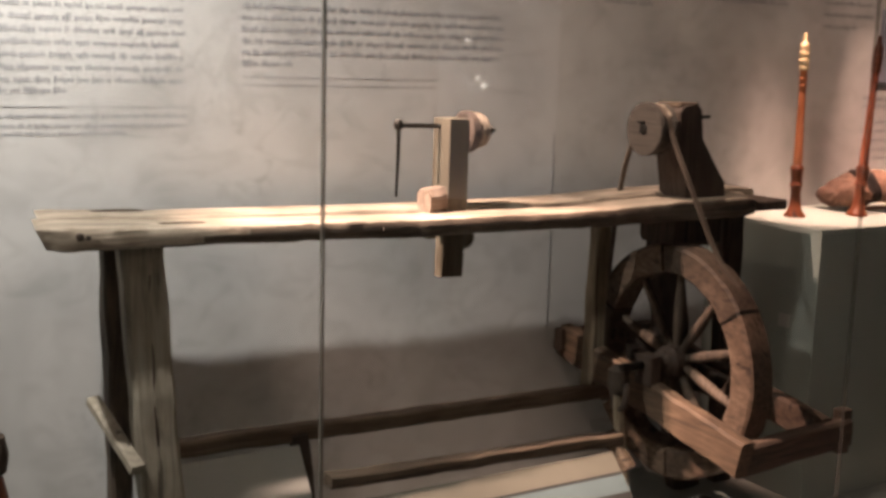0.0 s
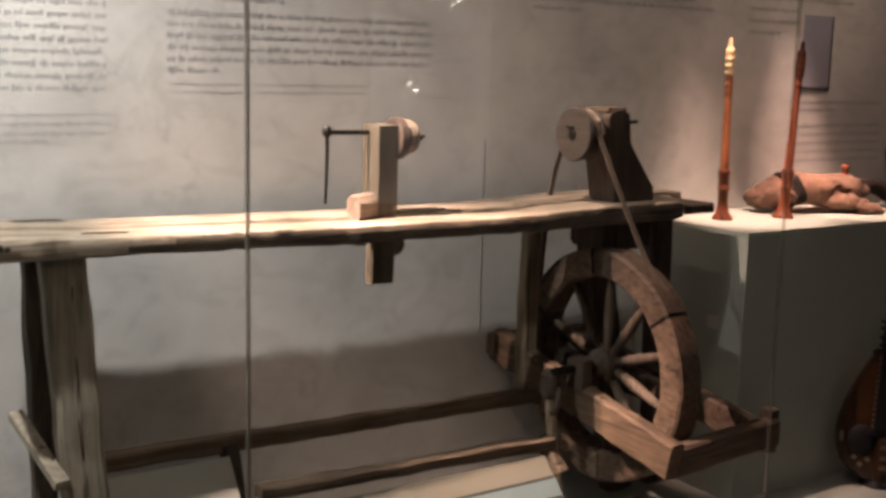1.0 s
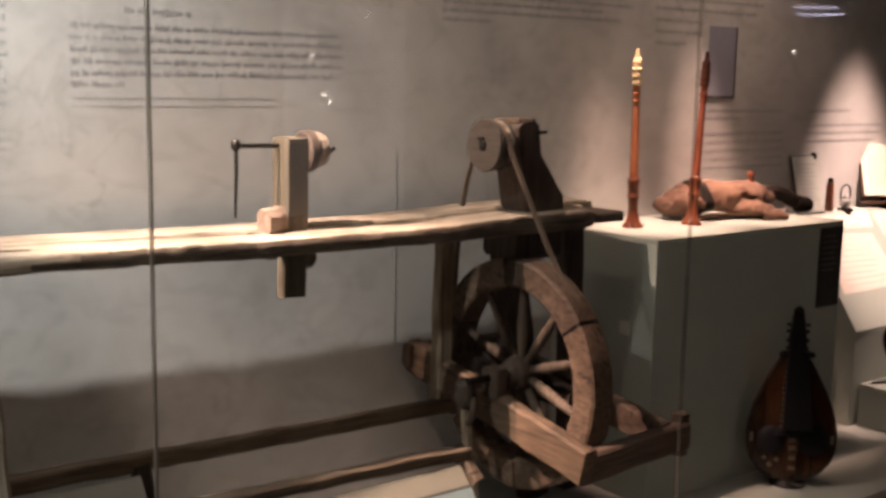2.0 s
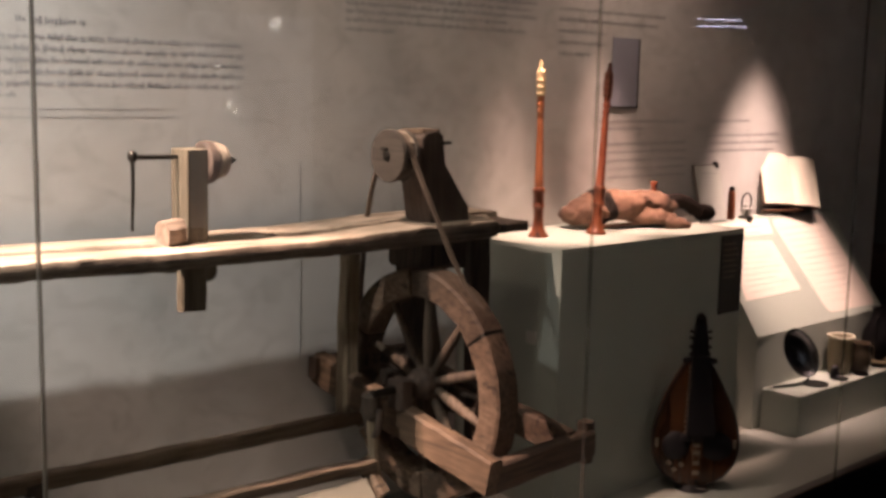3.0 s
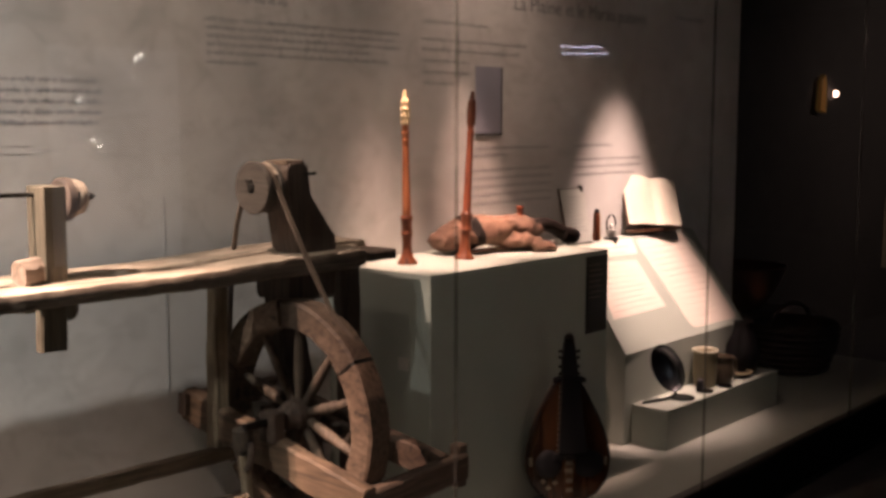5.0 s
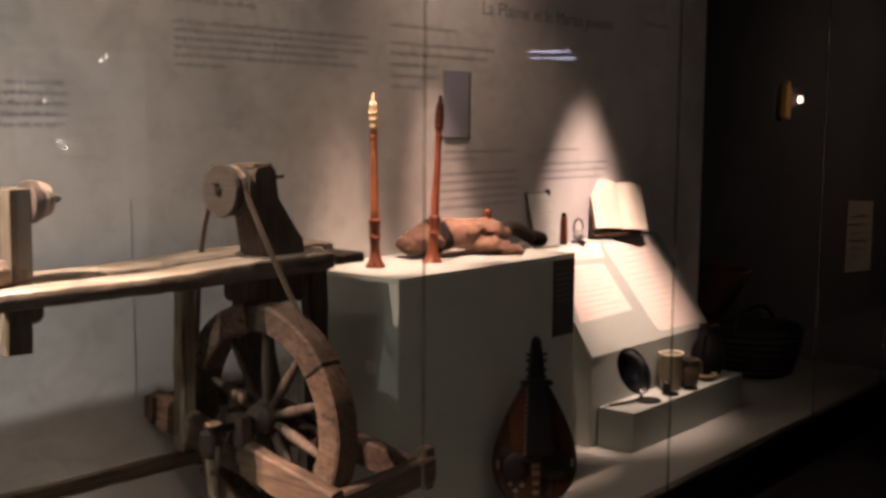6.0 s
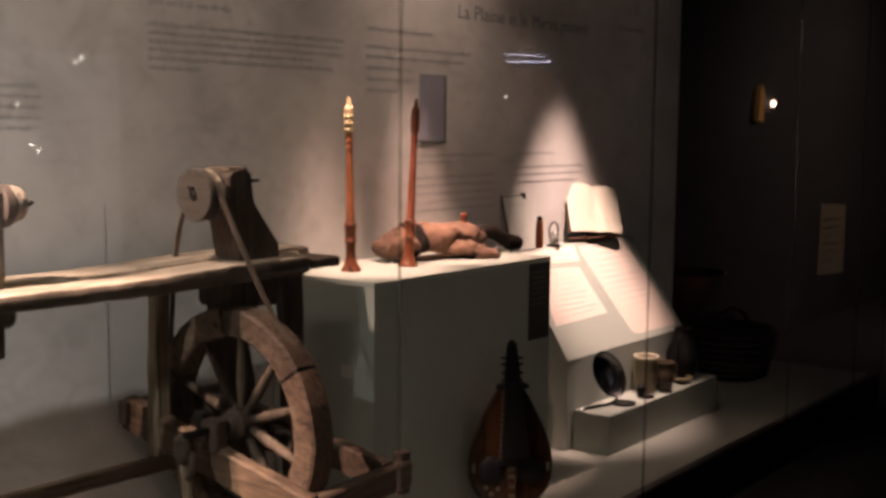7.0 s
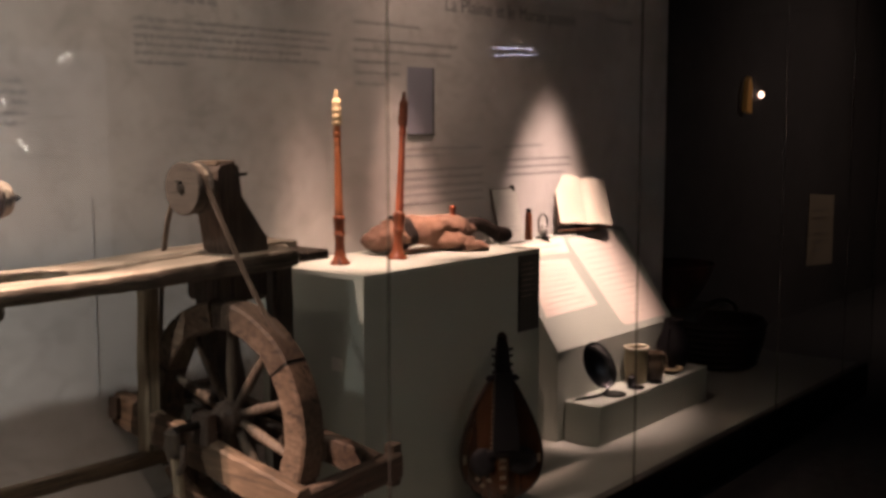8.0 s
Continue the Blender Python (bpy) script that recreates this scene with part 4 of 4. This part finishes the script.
part("key_box", placed(prism(B(), [(-0.040, 0.205 + BASE), (0.062, 0.205 + BASE), (0.030, 0.515 + BASE), (-0.030, 0.515 + BASE)], "y", -0.052, -0.0125, 0.004)), EBONY, gurdy, "black lacquered key box")
part("key_box_lid", placed(prism(B(), [(-0.042, 0.210 + BASE), (0.064, 0.210 + BASE), (0.032, 0.510 + BASE), (-0.031, 0.510 + BASE)], "y", -0.058, -0.0522, 0.002)), EBONY, gurdy)
for i in range(13):
    z = 0.215 + i * 0.021 + BASE
    x = -0.0405 + 0.010 * i / 12
    part("key", placed(box(B(), (x - 0.010, -0.043, z), (x - 0.001, -0.036, z + 0.007), 0.001)), IVORY, gurdy)
for s, w in ((-1, 0.050), (1, 0.062)):
    loops = []
    for k, (d, r) in enumerate(((0.0, 1.0), (0.005, 0.98), (0.009, 0.88), (0.012, 0.62), (0.013, 0.25))):
        loops.append([Vector((s * 0.074 + w * r * math.cos(2 * math.pi * j / 24), -0.0115 - d, 0.158 + BASE + 0.056 * r * math.sin(2 * math.pi * j / 24))) for j in range(24)])
    part("wheel_cover", placed(rings(B(), loops)), EBONY, gurdy, "black domed wheel cover")
part("wheel_cover_bar", placed(box(B(), (-0.060, -0.040, 0.180 + BASE), (0.060, -0.0125, 0.204 + BASE), 0.004)), EBONY, gurdy)
part("tailpiece", placed(prism(B(), [(-0.018, 0.030 + BASE), (0.018, 0.030 + BASE), (0.026, 0.178 + BASE), (-0.026, 0.178 + BASE)], "y", -0.030, -0.0125, 0.003)), VARNISH, gurdy)
for i, z in enumerate((0.050, 0.088, 0.128, 0.158)):
    part("bone_inlay", placed(box(B(), (-0.012, -0.033, z + BASE), (0.012, -0.0302, z + 0.016 + BASE), 0.001)), IVORY, gurdy)
for x, z in ((-0.095, 0.088), (-0.075, 0.062), (-0.050, 0.082)):
    part("pearl_inlay", placed(prism(B(), [(x - 0.012, z + BASE), (x, z - 0.010 + BASE), (x + 0.012, z + BASE), (x, z + 0.012 + BASE)], "y", -0.0125, -0.0095)), IVORY, gurdy)
for s in (-1, 1):
    part("bone_stud", placed(box(B(), (s * 0.143 - 0.006, -0.016, 0.150 + BASE), (s * 0.143 + 0.006, -0.0095, 0.185 + BASE), 0.002)), IVORY, gurdy)
part("peg_head", placed(prism(B(), [(-0.030, 0.53), (0.032, 0.53), (0.026, 0.60), (0.019, 0.655), (-0.019, 0.655), (-0.026, 0.60)], "y", -0.045, 0.0, 0.005)), EBONY, gurdy)
part("carved_head", placed(turned(B(), (0, -0.022, 0.645 + BASE - 0.02), [(0, 0.018), (0.012, 0.023), (0.02, 0.017), (0.03, 0.021), (0.042, 0.014), (0.05, 0.006)], "z", 16)), BLACK_LEATHER, gurdy, "worn black carved finial")
for i, z in enumerate((0.535, 0.565, 0.60, 0.625)):
    for s in (-1, 1):
        part("tuning_peg", placed(tube(B(), [(s * 0.024, -0.022, z), (s * 0.034, -0.024, z + 0.003), (s * 0.039, -0.024, z + 0.004)], [0.004, 0.005, 0.008], 8)), EBONY, gurdy)
for s in (-1, 1):
    part("nut_horn", placed(tube(B(), [(s * 0.025, -0.025, 0.499 + BASE), (s * 0.052, -0.026, 0.494 + BASE), (s * 0.062, -0.026, 0.488 + BASE)], [0.010, 0.012, 0.007], 8)), EBONY, gurdy)
for x in (-0.018, -0.006, 0.006, 0.018):
    part("string", placed(tube(B(), [(x * 0.7, -0.034, 0.110 + BASE), (x, -0.042, 0.203 + BASE)], 0.0008, 5)), IVORY, gurdy)
part("foot_stand", placed(turned(B(), (0, 0.03, 0), [(-0.002, 0.062), (0.006, 0.064), (0.014, 0.050), (0.030, 0.036)], "z", 20), Matrix.Translation(HG) @ Matrix.Rotation(radians(-44), 4, "Z")), EBONY, gurdy, "small black display foot")
part("crank_arm", placed(tube(B(), smooth([(0, 0.03, BASE + 0.004), (0.0, -0.03, 0.02), (0.03, -0.045, 0.018), (0.05, -0.047, 0.02)], 1), 0.005, 6)), IRON, gurdy)


# ---- on the sloping desk ----
def sheet(name, label, corners, material, round_=0.0, lines=0, category="document", lift=0.0015):
    """A sheet lying on the slope; corners as (x, y) in order."""
    t = thing(name, (corners[0][0], corners[0][1], on_slope(corners[0][1])), label, category)
    pts = []
    m = len(corners)
    for i in range(m):
        p, c, n_ = Vector(corners[i - 1]), Vector(corners[i]), Vector(corners[(i + 1) % m])
        if round_:
            a, b = c + (p - c).normalized() * round_, c + (n_ - c).normalized() * round_
            for k in range(5):
                f = k / 4
                pts.append(a.lerp(c, f).lerp(c.lerp(b, f), f))
        else:
            pts.append(c)
    low = [Vector((x, y, on_slope(y, 0.0006))) for x, y in pts]
    high = [Vector((x, y, on_slope(y, 0.0006 + lift))) for x, y in pts]
    part("sheet", rings(B(), [low, high]), material, t)
    a, b, c, d = [Vector(q) for q in corners]
    for k in range(lines):
        f = 0.12 + 0.78 * k / max(lines - 1, 1)
        p, q = a.lerp(d, f).lerp(b.lerp(c, f), 0.12), a.lerp(d, f).lerp(b.lerp(c, f), 0.70 + 0.18 * ((k * 5) % 3) / 2)
        off = Vector((0, 0.0035))
        loop = [p, q, q + off, p + off]
        part("text_line", rings(B(), [[Vector((v.x, v.y, on_slope(v.y, 0.0008 + lift + dz))) for v in loop] for dz in (0, 0.0004)]), FADED_PRINT, t)
    return t


sheet("parchment", "pinkish printed sheet lying on the sloping desk", [(4.50, 2.042), (4.862, 2.028), (4.902, 1.884), (4.44, 1.880)], PARCHMENT, 0.004, 9)
sheet("parchment", "long pinkish parchment with rounded lower corners", [(4.935, 2.088), (5.40, 2.092), (5.49, 1.802), (5.03, 1.806)], PARCHMENT, 0.035, 13)
sheet("paper_strip", "wide cream paper across the upper slope", [(4.46, 2.094), (4.915, 2.094), (4.90, 2.048), (4.45, 2.055)], PAPER, 0.003, 3)

TOP = 1.0725
frame_card = thing("framed_document", (4.42, 2.12, TOP), "small framed printed page leaning on the wall", "framed document")


def leaning(bm, place, back, turn):
    bmesh.ops.transform(bm, matrix=Matrix.Translation(place) @ Matrix.Rotation(radians(turn), 4, "Z") @ Matrix.Rotation(radians(-back), 4, "X"), verts=bm.verts)
    return bm


FP = (4.50, 2.098, TOP)
part("backing", leaning(box(B(), (-0.103, 0.002, 0.0), (0.083, 0.010, 0.265), 0.001), FP, 14, -4), DARK_WOOD, frame_card)
part("page", leaning(box(B(), (-0.096, -0.001, 0.006), (0.078, 0.0015, 0.260), 0.0005), FP, 14, -4), WHITE_CARD, frame_card)
for i in range(11):
    part("text_line", leaning(box(B(), (-0.06, -0.0018, 0.04 + i * 0.018), (0.02 + 0.03 * ((i * 5) % 3) / 2, -0.0011, 0.044 + i * 0.018)), FP, 14, -4), PALE_INK, frame_card)
part("clip", leaning(box(B(), (0.050, -0.006, 0.245), (0.066, 0.012, 0.275), 0.002), FP, 14, -4), IRON, frame_card)

reed = thing("wooden_case", (4.62, 2.12, TOP), "small dark upright wooden case", "small case")
part("body", turned(B(), (4.655, 2.125, TOP), [(0, 0.018), (0.01, 0.020), (0.12, 0.017), (0.135, 0.012)], "z", 14), FOOT_WOOD, reed)
part("cap", turned(B(), (4.655, 2.125, TOP + 0.135), [(0, 0.014), (0.012, 0.013), (0.018, 0.006)], "z", 14), EBONY, reed)

seal = thing("metal_ornament", (4.75, 2.115, TOP), "small bright openwork metal ornament on a base", "ornament")
part("base", turned(B(), (4.765, 2.115, TOP), [(0, 0.036), (0.008, 0.036), (0.012, 0.026)], "z", 20), IRON, seal)
part("bowl", turned(B(), (4.765, 2.115, TOP + 0.012), [(0, 0.010), (0.014, 0.026), (0.034, 0.030), (0.036, 0.026)], "z", 20), STEEL, seal)
ring = [(4.765 + 0.040 * math.cos(radians(a)), 2.115, TOP + 0.075 + 0.042 * math.sin(radians(a))) for a in range(-40, 221, 13)]
part("hoop", tube(B(), ring, 0.004, 8), IRON, seal)
part("knob", turned(B(), (4.765, 2.115, TOP + 0.05), [(0, 0.008), (0.012, 0.014), (0.026, 0.006)], "z", 14), STEEL, seal)

book = thing("open_book", (5.05, 2.1, TOP), "open old book with blank-looking cream pages on a stand", "book")
BKM = Matrix.Translation((5.128, 2.088, TOP + 0.043)) @ Matrix.Rotation(radians(-12), 4, "Z") @ Matrix.Rotation(radians(-19), 4, "X") @ Matrix.Rotation(radians(5), 4, "Y") @ Matrix.Diagonal((0.80, 0.91, 0.98, 1))


def leaf_block(side, seed):
    """Half of the open book: a swelling page block that dips to the gutter."""
    bm = B()
    loops = []
    n = 14
    for k in range(n + 1):
        f = k / n
        x = side * f * 0.232
        swell = 0.030 * math.sin(math.pi * min(f * 1.1 + 0.05, 1.0)) ** 0.7 * (1 - 0.45 * f)
        low = 0.0
        top = 0.245 + 0.012 * math.sin(f * 3.0) * (0.6 if side > 0 else 1.0)
        loop = []
        for z in (0.0, 0.06, 0.12, 0.18, top):
            loop.append(Vector((x, -0.006 - swell + noise.noise(Vector((x * 9, z * 9, seed))) * 0.002, z + (noise.noise(Vector((x * 40, seed, 1))) * 0.003 if z == 0.0 else 0))))
        for z in (top, 0.18, 0.12, 0.06, 0.0):
            loop.append(Vector((x, -0.001, z)))
        loops.append(loop)
    rings(bm, loops)
    bmesh.ops.transform(bm, matrix=BKM, verts=bm.verts)
    return bm


part("left_pages", leaf_block(-1, 1.0), PAPER, book)
part("right_pages", leaf_block(1, 2.0), PAPER, book)
bm = box(B(), (-0.242, 0.0005, -0.008), (0.242, 0.009, 0.254), 0.002)
bmesh.ops.transform(bm, matrix=BKM, verts=bm.verts)
part("cover", bm, BOOK_COVER, book, "dark brown leather cover")
for s in (-1, 1):
    for i in range(9):
        bm = box(B(), (s * 0.05 if s > 0 else -0.19, -0.0368 + 0.004, 0.05 + i * 0.018), (0.19 if s > 0 else -0.05, -0.0362 + 0.004, 0.0525 + i * 0.018))
        bmesh.ops.transform(bm, matrix=BKM, verts=bm.verts)
        part("text_line", bm, FADED_PRINT, book)
part("stand_ledge", leaning(box(B(), (-0.19, -0.035, 0.014), (0.16, 0.0, 0.026), 0.002), (5.125, 2.105, TOP + 0.002), 0, -12), BOOK_COVER, book)
part("stand_foot", leaning(box(B(), (0.08, -0.020, 0.0), (0.15, 0.0, 0.013), 0.002), (5.125, 2.145, TOP + 0.0005), 0, -12), BOOK_COVER, book)
part("stand_back", leaning(box(B(), (-0.05, 0.0, 0.0), (0.05, 0.012, 0.16), 0.002), (5.125, 2.094, TOP + 0.002), 12, -12), BOOK_COVER, book)


# ---- on the step ----
STEP = 0.3705
ladle = thing("pewter_ladle", (4.72, 1.72, STEP), "large dark pewter ladle bowl leaning upright", "ladle")
out = Vector((-0.60, -0.78, 0.15)).normalized()
side = Vector((0.78, -0.60, 0)).normalized()
long_axis = (Vector((0, 0, 1)) - 0.48 * side)
long_axis = (long_axis - out * long_axis.dot(out)).normalized()
LM = Matrix.Translation((4.638, 1.712, STEP + 0.146)) @ Matrix((long_axis.cross(out), long_axis, out)).transposed().to_4x4()
bm = B()
loops = []
for depth, r in ((-0.032, 0.004), (-0.031, 0.03), (-0.026, 0.055), (-0.014, 0.076), (0.0, 0.086), (0.003, 0.089), (0.002, 0.084), (-0.012, 0.073), (-0.023, 0.052), (-0.028, 0.028), (-0.029, 0.004)):
    loops.append([Vector((0.82 * r * math.cos(2 * math.pi * k / 32), 1.30 * r * math.sin(2 * math.pi * k / 32), depth)) for k in range(32)])
rings(bm, loops)
bmesh.ops.transform(bm, matrix=LM, verts=bm.verts)
part("bowl", bm, PEWTER, ladle)
part("handle", tube(B(), smooth([(4.684, 1.690, STEP + 0.046), (4.676, 1.691, STEP + 0.018), (4.62, 1.70, STEP + 0.009), (4.55, 1.725, STEP + 0.007), (4.485, 1.75, STEP + 0.006)], 2), 0.0075, 8, 0.7), PEWTER, ladle)
part("handle_tip", turned(B(), (4.475, 1.754, STEP + 0.0075), [(-0.012, 0.003), (0.0, 0.0085), (0.012, 0.006)], "x", 12), STEEL, ladle)


def vessel(name, place, profile, material, label, rim=None, handle=0.0, category="pot"):
    """A thrown pot with a wall thickness, a rim and maybe a handle."""
    t = thing(name, place, label, category)
    inner = [(h, max(r - 0.006, 0.002)) for h, r in reversed(profile[1:])] + [(0.008, 0.002)]
    part("body", turned(B(), place, [(0, 0.002)] + profile + inner, "z", 32), material, t)
    if rim:
        h, r = profile[-1]
        pts = [(place[0] + (r - 0.002) * math.cos(2 * math.pi * k / 32), place[1] + (r - 0.002) * math.sin(2 * math.pi * k / 32), place[2] + h) for k in range(33)]
        part("rim", tube(B(), pts, 0.007, 8), rim, t)
    if handle:
        h, r = profile[-1]
        x, y, z = place
        d = Vector((math.cos(radians(handle)), math.sin(radians(handle)), 0))
        o = Vector(place)
        part("handle", tube(B(), smooth([o + d * r + Vector((0, 0, h * 0.85)), o + d * (r + 0.035) + Vector((0, 0, h * 0.85)), o + d * (r + 0.038) + Vector((0, 0, h * 0.4)), o + d * r + Vector((0, 0, h * 0.25))], 2), 0.006, 8), material, t)
    return t


vessel("clay_pot", (4.995, 1.715, STEP), [(0.0, 0.044), (0.01, 0.050), (0.06, 0.058), (0.12, 0.060), (0.155, 0.056), (0.174, 0.059)], CLAY, "ochre glazed clay pot with a cream rim", CLAY_RIM)
vessel("clay_mug", (5.105, 1.68, STEP), [(0.0, 0.040), (0.01, 0.046), (0.05, 0.056), (0.09, 0.052), (0.12, 0.048), (0.135, 0.052)], BROWN_CLAY, "brown glazed clay mug with a handle", None, -20.0, "mug")
jug = vessel("dark_jug", (5.385, 1.715, STEP), [(0.0, 0.052), (0.02, 0.068), (0.08, 0.088), (0.14, 0.082), (0.20, 0.055), (0.245, 0.046), (0.262, 0.050)], EBONY, "dark shiny round-bellied jug", None, 190.0, "jug")
vessel("small_dish", (5.285, 1.672, STEP), [(0.0, 0.030), (0.006, 0.040), (0.020, 0.052), (0.026, 0.054)], BROWN_CLAY, "small brown shallow dish on the step", CLAY, 0.0, "dish")
for x, y, r in ((4.70, 1.668, 0.058), (4.885, 1.655, 0.042), (5.045, 1.632, 0.035)):
    t = thing("metal_disc", (x, y, STEP), "flat grey metal disc lying on the step", "disc", "discs on the step")
    part("plate", turned(B(), (x, y, STEP), [(0, r * 0.9), (0.003, r), (0.008, r * 0.98), (0.009, r * 0.8), (0.007, r * 0.72), (0.007, 0.003)], "z", 28), PEWTER, t)
lid = thing("wooden_bobbin", (4.95, 1.69, STEP), "small dark turned wooden bobbin", "bobbin")
part("shaft", turned(B(), (4.925, 1.70, STEP), [(0, 0.018), (0.01, 0.022), (0.03, 0.016), (0.04, 0.020), (0.05, 0.008)], "z", 16), EBONY, lid)


# ---- in the dark beyond ----
basket = thing("wicker_basket", (6.40, 1.93, FLOOR), "large dark wicker basket on the case floor", "basket")
part("body", turned(B(), (6.40, 1.93, FLOOR), [(0, 0.20), (0.02, 0.22), (0.15, 0.265), (0.26, 0.275), (0.29, 0.27), (0.285, 0.255), (0.15, 0.245), (0.03, 0.2), (0.025, 0.01)], "z", 40), WICKER, basket)
for i in range(7):
    h, r = 0.03 + i * 0.038, 0.226 + 0.052 * math.sin(i / 6 * 1.5)
    pts = [(6.40 + (r + 0.004 * math.sin(k * 2.9)) * math.cos(2 * math.pi * k / 48), 1.93 + (r + 0.004 * math.sin(k * 2.9)) * math.sin(2 * math.pi * k / 48), FLOOR + h) for k in range(49)]
    part("wicker_ring", tube(B(), pts, 0.012, 6), WICKER, basket)
handle_pts = [(6.40 + 0.27 * math.cos(radians(a)), 1.93, FLOOR + 0.27 + 0.12 * math.sin(radians(a))) for a in range(0, 181, 12)]
part("handle", tube(B(), handle_pts, 0.013, 8), WICKER, basket)

stand = thing("display_stand", (6.62, 2.30, FLOOR), "black painted stand against the dark wall", "stand")
part("body", box(B(), (6.34, 2.12, FLOOR), (6.92, 2.60, 0.455), 0.004), BLACK_WALL, stand)
part("top", box(B(), (6.33, 2.11, 0.4555), (6.93, 2.605, 0.475), 0.004), BLACK_WALL, stand)
vessel("earthen_bowl", (6.62, 2.36, 0.4755), [(0.0, 0.13), (0.015, 0.14), (0.10, 0.20), (0.20, 0.25), (0.25, 0.265), (0.27, 0.275)], RED_CLAY, "large dim reddish earthen bowl on the black stand", RED_CLAY, 0.0, "bowl")

notice = thing("wall_notice", (10.0, 2.6, 0.7), "dim yellowish paper notice on the black wall", "notice")
part("sheet", prism(B(), [(9.69, 0.40), (10.33, 0.36), (10.33, 0.98), (9.72, 1.02)], "y", 2.614, 2.6195), DIM_PAPER, notice)
for i in range(6):
    part("text_bar", box(B(), (9.82, 2.612, 0.86 - i * 0.07), (10.18 - 0.08 * (i % 3), 2.6138, 0.875 - i * 0.07)), BROWN_CLAY, notice)

# Lamp added on the far wall in place of an orange reflection.
sconce = thing("reflected_lamp", (8.47, 2.6, 1.83), "small glowing orange lamp standing in for a reflection", "wall lamp")
part("bracket", turned(B(), (8.50, 2.58, 1.80), [(0, 0.02), (0.01, 0.022), (0.02, 0.012)], "z", 14), IRON, sconce)
part("bulb", turned(B(), (8.50, 2.575, 1.822), [(0, 0.009), (0.012, 0.018), (0.03, 0.020), (0.045, 0.013), (0.05, 0.004)], "z", 16), glowing("bulb_glow", (1.0, 0.62, 0.48), 7.0), sconce)

# Glowing plate and arm added for the amber light beside the bulb.
part("shade", prism(B(), [(8.20, 1.72), (8.30, 1.70), (8.31, 1.90), (8.27, 1.98), (8.22, 1.94)], "y", 2.56, 2.60, 0.008), AMBER, sconce, "dim glowing plate for the amber light beside the lamp")
part("arm", tube(B(), [(8.25, 2.585, 1.72), (8.36, 2.59, 1.79), (8.50, 2.58, 1.805)], 0.008, 8), IRON, sconce)

# lamps in the gallery behind the visitor, seen mirrored in the glass
tubes = thing("tube_lamp", (7.2, -1.56, 2.17), "pair of thin bluish tube lamps under the ceiling", "tube lamp")
COLD = glowing("cold_tube_glow", (0.72, 0.70, 1.0), 11.0)
part("tube", tube(B(), [(6.90, -1.56, 2.174), (7.44, -1.56, 2.196)], 0.0055, 8), COLD, tubes)
part("tube", tube(B(), [(6.92, -1.56, 2.126), (7.51, -1.56, 2.152)], 0.0055, 8), COLD, tubes)
part("housing", box(B(), (6.88, -1.66, 2.20), (7.54, -1.585, 2.26), 0.004), BLACK_TRIM, tubes)
part("hanger", box(B(), (7.19, -1.63, 2.258), (7.23, -1.61, 3.2), 0.002), BLACK_TRIM, tubes)
CLEAR = glowing("lamp_glow", (1.0, 0.93, 0.82), 22.0)
for x, z in ((3.378, 1.963), (3.345, 1.940), (3.032, 1.734), (3.099, 1.548), (3.135, 1.515), (6.93, 1.87)):
    t = thing("spot_lamp", (x, -1.56, z), "small bright gallery spot lamp on a thin rod", "spot lamp", "gallery spot lamps")
    part("bulb", turned(B(), (x, -1.56, z), [(-0.012, 0.004), (-0.006, 0.011), (0.0, 0.012), (0.006, 0.004)], "y", 12), CLEAR, t)
    part("can", turned(B(), (x, -1.575, z), [(-0.05, 0.014), (-0.045, 0.02), (-0.004, 0.02), (0.0, 0.016)], "y", 14), BLACK_TRIM, t)
    part("rod", box(B(), (x - 0.004, -1.61, z + 0.017), (x + 0.004, -1.60, 3.2)), BLACK_TRIM, t)

# Glowing panel added behind the visitor; gives a pale rectangle in the glass.
panel = thing("reflection_panel", (3.27, -1.6, 0.0), "dim glowing panel added for a pale reflection in the glass", "light panel")
part("screen", box(B(), (2.90, -1.605, 0.95), (3.62, -1.600, 1.99)), glowing("panel_glow", (0.85, 0.9, 1.0), 0.35), panel)
part("frame", box(B(), (2.88, -1.66, 0.93), (3.64, -1.606, 2.01), 0.004), BLACK_TRIM, panel)
for x in (3.0, 3.5):
    part("leg", box(B(), (x, -1.65, 0.0), (x + 0.04, -1.61, 0.935)), BLACK_TRIM, panel)
